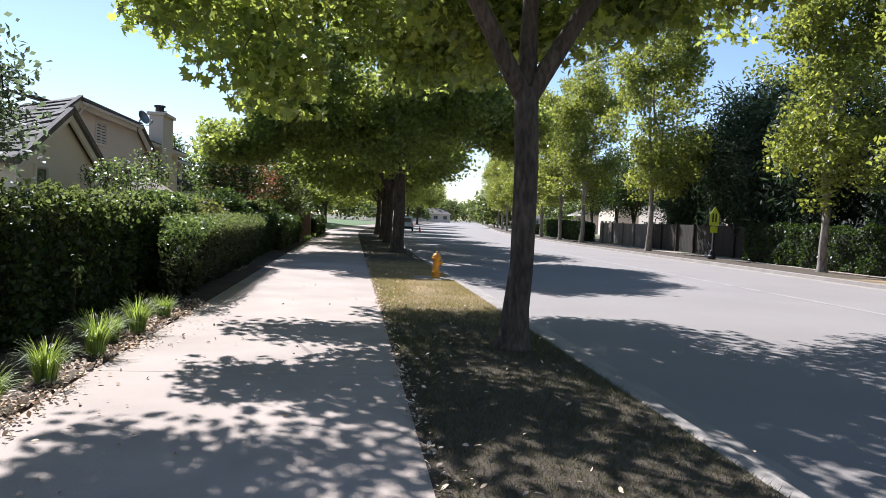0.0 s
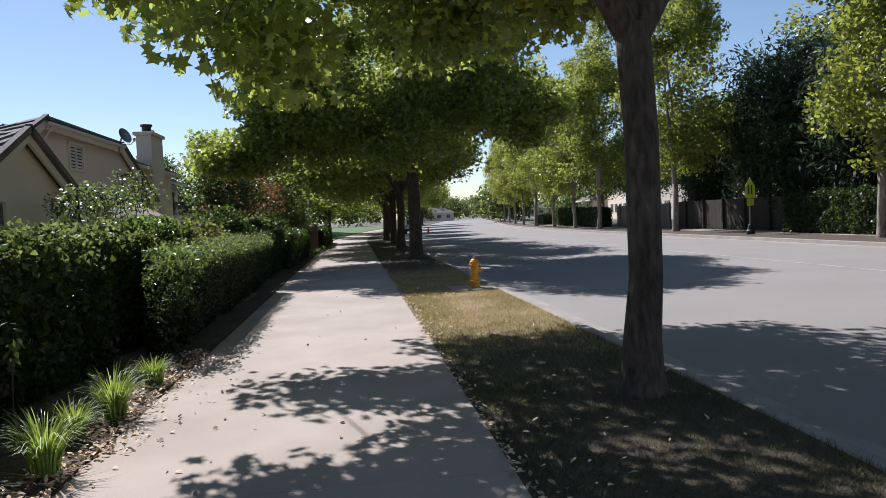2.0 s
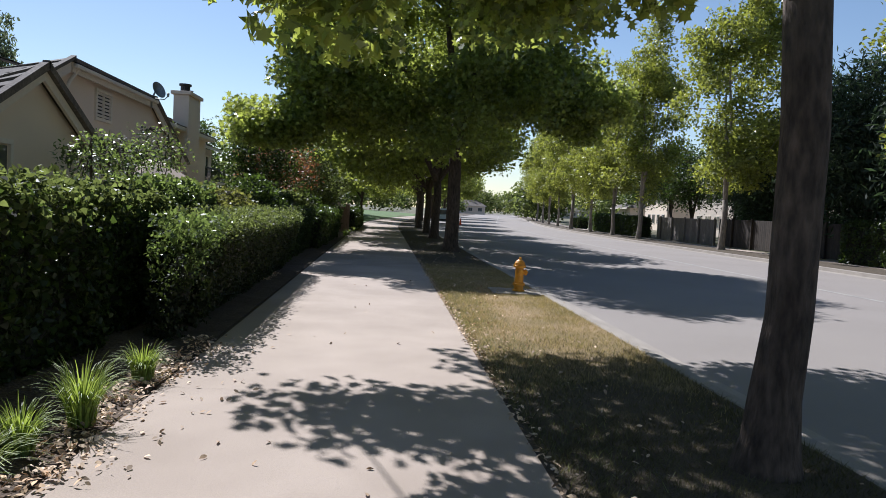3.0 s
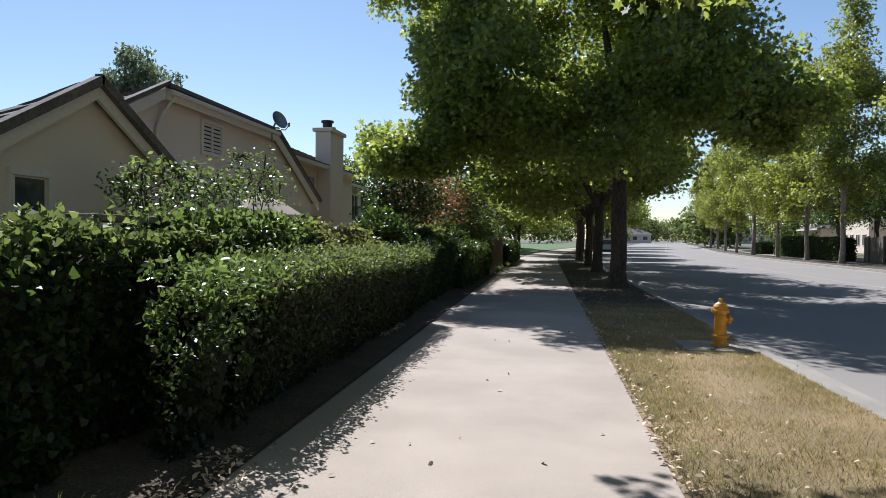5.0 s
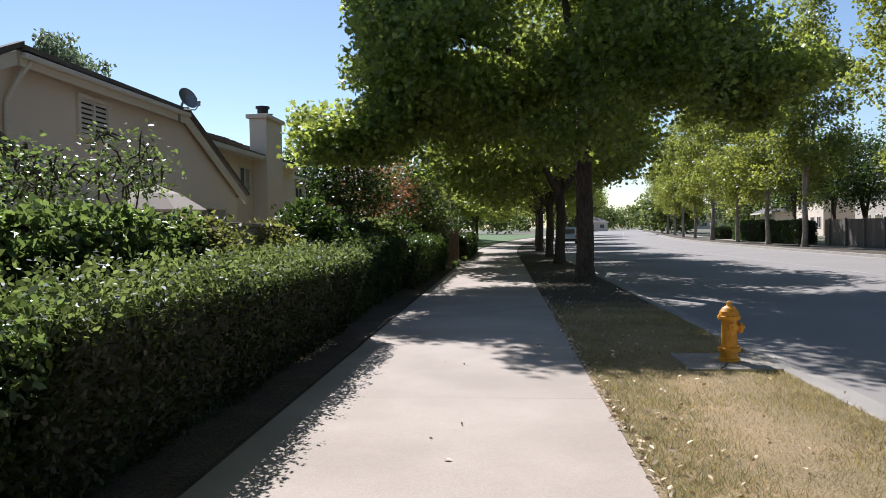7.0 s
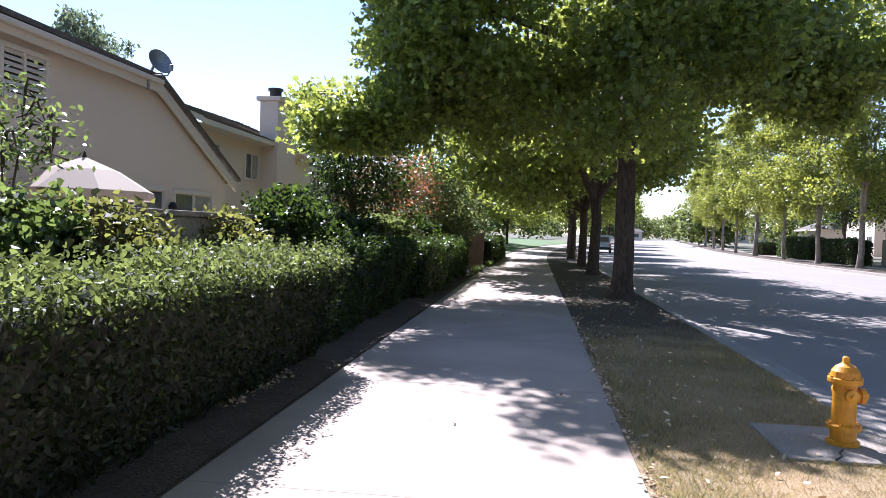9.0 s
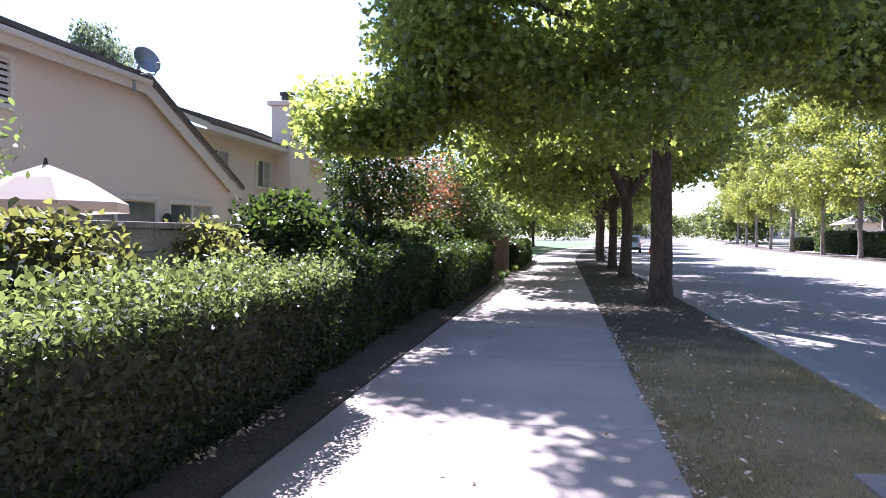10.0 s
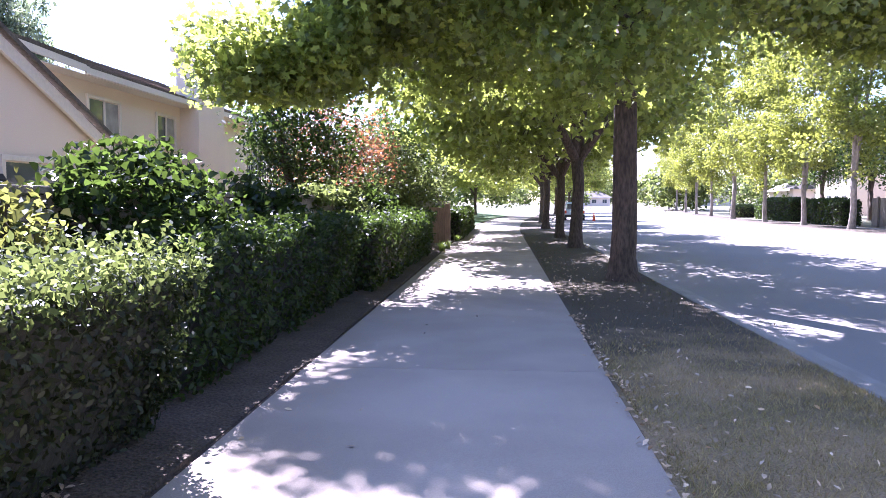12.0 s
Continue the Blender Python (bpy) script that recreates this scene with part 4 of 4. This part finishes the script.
def build_house():
    h = thing("house", Matrix(), "beige stucco house with dark tile roof and cream trim", "house")
    X = -6.5
    part("wall", poly_prism([(15.2, 0), (27.0, 0), (27.0, 2.5), (23.96, 3.92), (19.14, 3.94), (15.2, 2.2)], X - 0.5, X), STUCCO, h)
    part("wall", box(X - 5.5, 15.2, 0, X - 0.5, 26.95, 2.3), STUCCO, h)
    # main roof: steep slopes either side of a low flat crest
    F = X + 0.1
    roof_plane(h, (F, 27.22, 2.42), (X - 4, 27.22, 2.42), (X - 4, 24.0, 3.1), (F, 24.0, 3.96))
    roof_plane(h, (X - 4, 15.3, 2.3), (F, 15.3, 2.3), (F, 19.1, 4.0), (X - 4, 19.1, 3.1))
    roof_plane(h, (F + 0.04, 19.1, 3.97), (F + 0.04, 24.0, 3.94), (X - 4, 24.0, 3.1), (X - 4, 19.1, 3.1))
    board(h, (F + 0.03, 19.05, 3.98), (F + 0.03, 24.02, 3.95), 0.19)
    board(h, (F, 24.02, 3.97), (F, 27.24, 2.45), 0.19)
    board(h, (F, 15.3, 2.3), (F, 19.07, 4.0), 0.19)
    for a, c in (((F + 0.02, 23.98, 4.08), (F + 0.02, 27.3, 2.54)), ((F + 0.02, 15.2, 2.4), (F + 0.02, 19.1, 4.12)), ((F + 0.05, 19.05, 4.06), (F + 0.05, 24.05, 4.03))):
        board(h, a, c, 0.07, 0.1, "verge_tile", TILE)
    part("gutter", box(F + 0.08, 19.05, 3.88, F + 0.17, 24.0, 3.96, 0.02), TRIM, h)
    window(h, X, 20.6, 21.35, 3.12, 3.66, 1, louvre=True)
    window(h, X, 22.3, 24.45, 1.1, 2.1, 2, blind=False)
    window(h, X, 24.85, 26.3, 1.1, 2.1, 2, blind=True)
    window(h, X, 18.1, 19.0, 1.2, 2.05, 1)
    part("downpipe", tube([(X + 0.2, 19.25, 3.88), (X + 0.1, 19.1, 3.62), (X + 0.05, 18.95, 3.3), (X + 0.05, 18.9, 1.0), (X + 0.05, 18.9, 0.02)], [0.035] * 5, 8), TRIM, h)
    part("wall_lamp", lathe([(0.03, 1.62), (0.07, 1.66), (0.08, 1.85), (0.04, 1.92)], 8, None, Matrix.Translation((X + 0.1, 24.65, 0))), BLACK, h)
    # small front gable
    S = -5.4
    part("wall", poly_prism([(13.7, 0), (17.3, 0), (17.3, 2.33), (15.6, 3.2), (13.7, 2.2)], S - 0.3, S), STUCCO, h)
    part("wall", box(X, 13.7, 0, S - 0.3, 17.3, 2.1), STUCCO, h)
    roof_plane(h, (S + 0.1, 17.65, 2.22), (X - 0.2, 17.65, 2.22), (X - 0.2, 15.6, 2.75), (S + 0.1, 15.6, 3.28))
    roof_plane(h, (X - 0.2, 13.4, 2.12), (S + 0.1, 13.4, 2.12), (S + 0.1, 15.6, 3.28), (X - 0.2, 15.6, 2.75))
    board(h, (S + 0.1, 15.6, 3.27), (S + 0.1, 17.66, 2.21), 0.16)
    board(h, (S + 0.1, 13.4, 2.12), (S + 0.1, 15.6, 3.27), 0.16)
    board(h, (S + 0.12, 15.58, 3.4), (S + 0.12, 17.74, 2.32), 0.12, 0.1, "verge_tile", TILE)
    board(h, (S + 0.12, 13.3, 2.22), (S + 0.12, 15.62, 3.4), 0.12, 0.1, "verge_tile", TILE)
    window(h, S, 14.4, 14.9, 1.7, 2.12, 1, blind=False)
    # rear wing
    W = -9.2
    part("wall", box(W - 5, 27.0, 0, W, 41.0, 4.3), STUCCO, h)
    part("wall", box(W - 5, 41.0, 0, W - 0.9, 46.0, 4.1), STUCCO_GREY, h)
    roof_plane(h, (W + 0.45, 30.6, 4.3), (W + 0.45, 40.9, 4.3), (W - 3.2, 40.9, 5.75), (W - 3.2, 30.6, 5.6))
    roof_plane(h, (W + 0.45, 27.0, 4.45), (W + 0.45, 30.6, 4.42), (W - 3.2, 30.6, 5.5), (W - 3.2, 27.0, 5.4))
    roof_plane(h, (W - 0.4, 40.9, 4.1), (W - 0.4, 46.3, 4.1), (W - 3.6, 46.3, 5.1), (W - 3.6, 40.9, 5.1))
    board(h, (W + 0.42, 30.5, 4.38), (W + 0.42, 40.9, 4.38), 0.16)
    board(h, (W + 0.42, 27.0, 4.52), (W + 0.42, 30.5, 4.4), 0.14)
    board(h, (W - 0.43, 40.9, 4.16), (W - 0.43, 46.3, 4.16), 0.14)
    part("soffit", box(W, 27.0, 4.2, W + 0.42, 40.9, 4.22), TRIM, h)
    window(h, W, 31.25, 32.5, 3.05, 3.86, 2, blind=True)
    window(h, W, 34.35, 35.35, 3.05, 3.85, 2, blind=True)
    window(h, W - 0.9, 41.6, 43.4, 2.6, 3.7, 3)
    window(h, W - 0.9, 44.0, 45.2, 2.6, 3.7, 2)
    rail = part("balcony", box(W - 0.9, 40.9, 2.2, W - 0.1, 46.0, 2.32, 0.01), TRIM, h)
    part("handrail", box(W - 0.17, 40.9, 2.95, W - 0.1, 46.0, 3.02, 0.01), BLACK, rail)
    for i in range(26):
        part("baluster", box(W - 0.15, 41.0 + i * 0.196, 2.32, W - 0.125, 41.025 + i * 0.196, 2.95), BLACK, rail)
    ch = part("chimney", box(W - 0.1, 35.75, 0, W + 0.55, 37.6, 5.75, 0.02), STUCCO, h)
    part("cap", box(W - 0.2, 35.65, 5.75, W + 0.65, 37.7, 5.9, 0.02), STUCCO, ch)
    part("flue", lathe([(0.2, 5.9), (0.2, 6.2), (0.26, 6.2), (0.26, 6.28)], 14, None, Matrix.Translation((W + 0.2, 36.4, 0))), BLACK, ch)
    part("flue", lathe([(0.14, 5.9), (0.14, 6.05), (0.18, 6.1)], 14, None, Matrix.Translation((W + 0.2, 37.05, 0))), BLACK, ch)


build_house()
# satellite dish on the eave corner
dish = thing("satellite_dish", pose(-6.3, 23.6, 3.78), "grey satellite dish on a bent arm at the roof corner", "satellite dish")
db = lathe([(0.02, -0.05), (0.09, -0.04), (0.17, -0.01), (0.21, 0.02), (0.22, 0.03), (0.205, 0.026), (0.16, 0.0), (0.08, -0.03), (0.015, -0.04)], 24, None,
           Matrix.Translation((0.12, 0.12, 0.42)) @ Euler((radians(8), radians(68), radians(-16))).to_matrix().to_4x4())
part("reflector", db, STEEL, dish, smooth=True)
part("mast", tube([(0, 0, -0.05), (0, 0, 0.15), (0.06, 0.06, 0.36)], [0.025, 0.025, 0.022], 8), STEEL, dish)
part("feed_arm", tube([(0.06, 0.06, 0.2), (0.3, 0.05, 0.18), (0.42, -0.05, 0.26)], [0.012] * 3, 6), STEEL, dish)
part("feed_horn", lathe([(0.03, -0.03), (0.035, 0.06), (0.02, 0.07)], 8, None, Matrix.Translation((0.42, -0.05, 0.27))), STEEL, dish)

# ---- garden parasol ----
um = thing("parasol", pose(-5.2, 20.35, 0.0), "cream canvas garden parasol standing open on a wooden pole", "parasol")
part("pole", lathe([(0.022, 0.0), (0.022, 2.28), (0.03, 2.29), (0.012, 2.36)], 10), WOOD, um)
part("base", lathe([(0.25, 0.0), (0.25, 0.05), (0.05, 0.09), (0.04, 0.25)], 16), BLACK, um)
cb = bmesh.new()
tip = cb.verts.new((0, 0, 2.3))
R8 = [(0.88 * math.cos(i * math.pi / 4), 0.88 * math.sin(i * math.pi / 4)) for i in range(8)]
midr = [cb.verts.new((x * 0.5, y * 0.5, 2.14)) for x, y in R8]
outr = [cb.verts.new((x, y, 1.9)) for x, y in R8]
hem = [cb.verts.new((x * 1.01, y * 1.01, 1.8)) for x, y in R8]
for i in range(8):
    j = (i + 1) % 8
    cb.faces.new((tip, midr[i], midr[j]))
    cb.faces.new((midr[i], outr[i], outr[j], midr[j]))
    cb.faces.new((outr[i], hem[i], hem[j], outr[j]))
part("canopy", cb, CANVAS, um)
for i in range(8):
    part("rib", tube([(0, 0, 2.25), (R8[i][0] * 0.5, R8[i][1] * 0.5, 2.11), (R8[i][0], R8[i][1], 1.88)], [0.01] * 3, 5), WOOD, um)

um.scale = (0.9, 0.9, 1.0)

# ---- gatepost past the hedge ----
gp = thing("gatepost", pose(-2.15, 42.4, 0), "reddish wooden gate panel and post between the hedges", "gatepost")
part("post", box(-0.1, -0.1, 0, 0.1, 0.1, 1.5, 0.01), REDWOOD, gp)
for i in range(6):
    part("plank", box(-0.75 + i * 0.11, -0.02, 0.03, -0.645 + i * 0.11, 0.02, 1.35, 0.004), REDWOOD, gp)
# stake in the bed
stk = thing("plant_stake", pose(-2.62, 8.7, 0), "thin dark garden stake with a withered seedling", "stake")
part("stake", tube([(0, 0, -0.05), (0.01, 0.02, 0.5), (0.03, 0.02, 0.82)], [0.006, 0.006, 0.005], 6), WOOD, stk)
leaf_part("leaf", stk, np.random.default_rng(4).normal(size=(22, 3)) * np.array((0.04, 0.04, 0.09)) + np.array((0.03, 0.02, 0.82)), 0.07, OVAL, HEDGELEAF, np.random.default_rng(4))["kind"] = "stuff"


# ---- across the road: fences, hedge, houses ----
def fence(label, x, y0, y1, h, mat, board_w=0.2):
    f = thing("fence", Matrix(), label, "fence", "garden fences")
    pm, qm = bpy.data.meshes.new("fence_board"), bpy.data.meshes.new("post")
    b = box(-0.012, -board_w / 2 + 0.004, 0.05, 0.012, board_w / 2 - 0.004, h, 0.004)
    b.to_mesh(pm)
    b.free()
    b = box(-0.06, -0.06, -0.1, 0.06, 0.06, h + 0.08, 0.01)
    b.to_mesh(qm)
    b.free()
    pm.materials.append(mat)
    qm.materials.append(mat)
    for i in range(int((y1 - y0) / board_w)):
        y = y0 + (i + 0.5) * board_w
        ob = new("fence_board", pm)
        ob.matrix_basis = on_street(x, y)
        ob.parent = f
        if i % 12 == 0:
            ob = new("post", qm)
            ob.matrix_basis = on_street(x - 0.08, y)
            ob.parent = f
    for z in (0.35, h - 0.3):
        sweep("rail", [(x + 0.012, z - 0.05), (x + 0.05, z - 0.05), (x + 0.05, z + 0.05), (x + 0.012, z + 0.05)], span(y0, y1, 3), mat, parent=f)


fence("dark brown weathered board fence under the trees", 21.9, 36, 50, 1.8, WOOD)
for y0, y1, h in ((4, 14, 1.9), (14.2, 25, 2.1), (25.2, 36, 1.9)):
    hedge("hedge", "tall dark hedge under the trees across the road", "hedge", 20.8, 22.0, y0, y1, h, 0.13, OVAL, IVYLEAF, 420, 410 + y0, face=-1, group="hedges across the road", round_=0.3, wave=0.15)
fence("pale grey weathered board fence across the road", 21.8, 50.2, 61, 1.75, PALEFENCE)
hedge("hedge", "dark hedge across the road", "hedge", 20.6, 21.9, 62, 69, 1.7, 0.18, OVAL, IVYLEAF, 160, 401, follow=True, face=-1, group="hedges across the road", round_=0.4)
hedge("hedge", "dark hedge across the road", "hedge", 20.9, 22.6, 72, 82, 1.8, 0.18, OVAL, IVYLEAF, 160, 402, follow=True, face=-1, group="hedges across the road", round_=0.4)
hedge("hedge", "low green hedge across the road", "hedge", 20.4, 22.6, 86, 90, 1.2, 0.2, OVAL, HEDGELEAF, 60, 403, follow=True, face=-1, group="hedges across the road", round_=0.4)


def far_house(x, y, w, d, h, wall_mat, turn, seed, low=False):
    """A two-storey house with a hipped tile roof, its windows towards the street."""
    ho = thing("house", on_street(x, y, 0, turn), "pale stucco house with low tile roof behind the fence", "house", "houses across the road")
    part("wall", box(0, -w / 2, -0.1, d, w / 2, h), wall_mat, ho)
    bm = bmesh.new()
    o = 0.6
    a = [bm.verts.new(v) for v in ((-o, -w / 2 - o, h), (d + o, -w / 2 - o, h), (d + o, w / 2 + o, h), (-o, w / 2 + o, h))]
    r = [bm.verts.new((d / 2, -w / 2 + d / 2 - 1, h + 2.2)), bm.verts.new((d / 2, w / 2 - d / 2 + 1, h + 2.2))]
    for f in ((a[0], a[1], r[0]), (a[1], a[2], r[1], r[0]), (a[2], a[3], r[1]), (a[3], a[0], r[0], r[1]), a):
        bm.faces.new(f)
    part("roof", bm, TILE, ho)
    part("fascia", box(-o - 0.03, -w / 2 - o, h - 0.22, -o + 0.02, w / 2 + o, h), TRIM, ho)
    for z in ((1.0,) if low else (1.0, 3.7)):
        for k in range(4):
            y0 = -w / 2 + 1.0 + k * (w - 2) / 4
            part("window", box(-0.06, y0 - 0.08, z - 0.08, 0.02, y0 + 1.48, z + 1.28), TRIM, ho)
            part("window_pane", box(-0.075, y0, z, 0.0, y0 + 1.4, z + 1.2), GLASS, ho)
            part("mullion", box(-0.085, y0 + 0.67, z, 0.0, y0 + 0.73, z + 1.2), TRIM, ho)


far_house(34, 62, 13, 9, 5.4, STUCCO, 0, 1)
far_house(35, 82, 13, 9, 5.4, STUCCO_GREY, 0, 2)
far_house(34, 102, 13, 9, 5.2, STUCCO, 0, 3)
far_house(27.5, 29, 12, 9, 4.9, STUCCO_GREY, 0, 4)
far_house(33, 124, 16, 9, 3.2, STUCCO_GREY, 0, 6, low=True)
far_house(-2, 262, 16, 9, 3.0, STUCCO, 90, 7, low=True)
far_house(40, 262, 16, 9, 3.0, STUCCO_GREY, 90, 8, low=True)


# ---- parked car and cone ----
def car():
    c = thing("parked_car", on_street(5.0, 82.0, ROADZ, 0), "light blue-white parked van seen from behind", "car")
    bm = box(-0.88, -2.2, 0.3, 0.88, 2.2, 0.95, 0.12)
    part("body", bm, CARPAINT, c)
    cabin = box(-0.8, -2.1, 0.93, 0.8, 1.2, 1.65, 0.16)
    part("cabin", cabin, CARPAINT, c)
    part("rear_window", box(-0.65, -2.13, 1.05, 0.65, -2.09, 1.5, 0.01), GLASS, c)
    for s in (-1, 1):
        part("side_window", box(s * 0.81 - 0.012, -1.8, 1.05, s * 0.81 + 0.012, 1.0, 1.48, 0.005), GLASS, c)
        part("tail_light", box(s * 0.78 - 0.08, -2.225, 0.65, s * 0.78 + 0.08, -2.18, 0.9, 0.01), ORANGE, c)
        for y in (-1.4, 1.4):
            wheel = part("wheel", lathe([(0.2, -0.1), (0.32, -0.1), (0.34, -0.05), (0.34, 0.05), (0.32, 0.1), (0.2, 0.1)], 18, None,
                                        Matrix.Translation((s * 0.8, y, 0.34)) @ pose(0, 0, 0, 0, 90, 0)), RUBBER, c)
            part("rim", lathe([(0.19, -0.11), (0.19, 0.11)], 14, None, Matrix.Translation((s * 0.8, y, 0.34)) @ pose(0, 0, 0, 0, 90, 0)), STEEL, wheel)
    part("bumper", box(-0.86, -2.27, 0.35, 0.86, -2.17, 0.55, 0.03), BLACK, c)


car()
cone = thing("traffic_cone", on_street(6.6, 78.0, ROADZ), "orange traffic cone beside the parked car", "traffic cone")
part("foot", box(-0.18, -0.18, 0, 0.18, 0.18, 0.03, 0.006), ORANGE, cone)
part("body", lathe([(0.14, 0.03), (0.035, 0.7), (0.02, 0.72)], 14), ORANGE, cone)

# ---- laid pieces ----
blocks()
slab = bpy.data.meshes.new("slab")
b = box(-(GX + 2.0) / 2 + 0.004, -1.5237, -0.1, (GX + 2.0) / 2 - 0.004, 1.5237, 0.0, 0.003)
b.to_mesh(slab)
b.free()
slab.materials.append(CONCRETE)
walkway = tagged(new("pavement"), "pale sunlit concrete pavement in large slabs", "pavement", kind="structure")
for i in range(48):
    y = 13.6 + 1.525 - 3.05 * 6 + i * 3.05
    ob = new("slab", slab)
    ob.matrix_basis = on_street((GX - 2.0) / 2, y, 0.006 + 0.002 * math.sin(i * 5.1))
    ob.parent = walkway
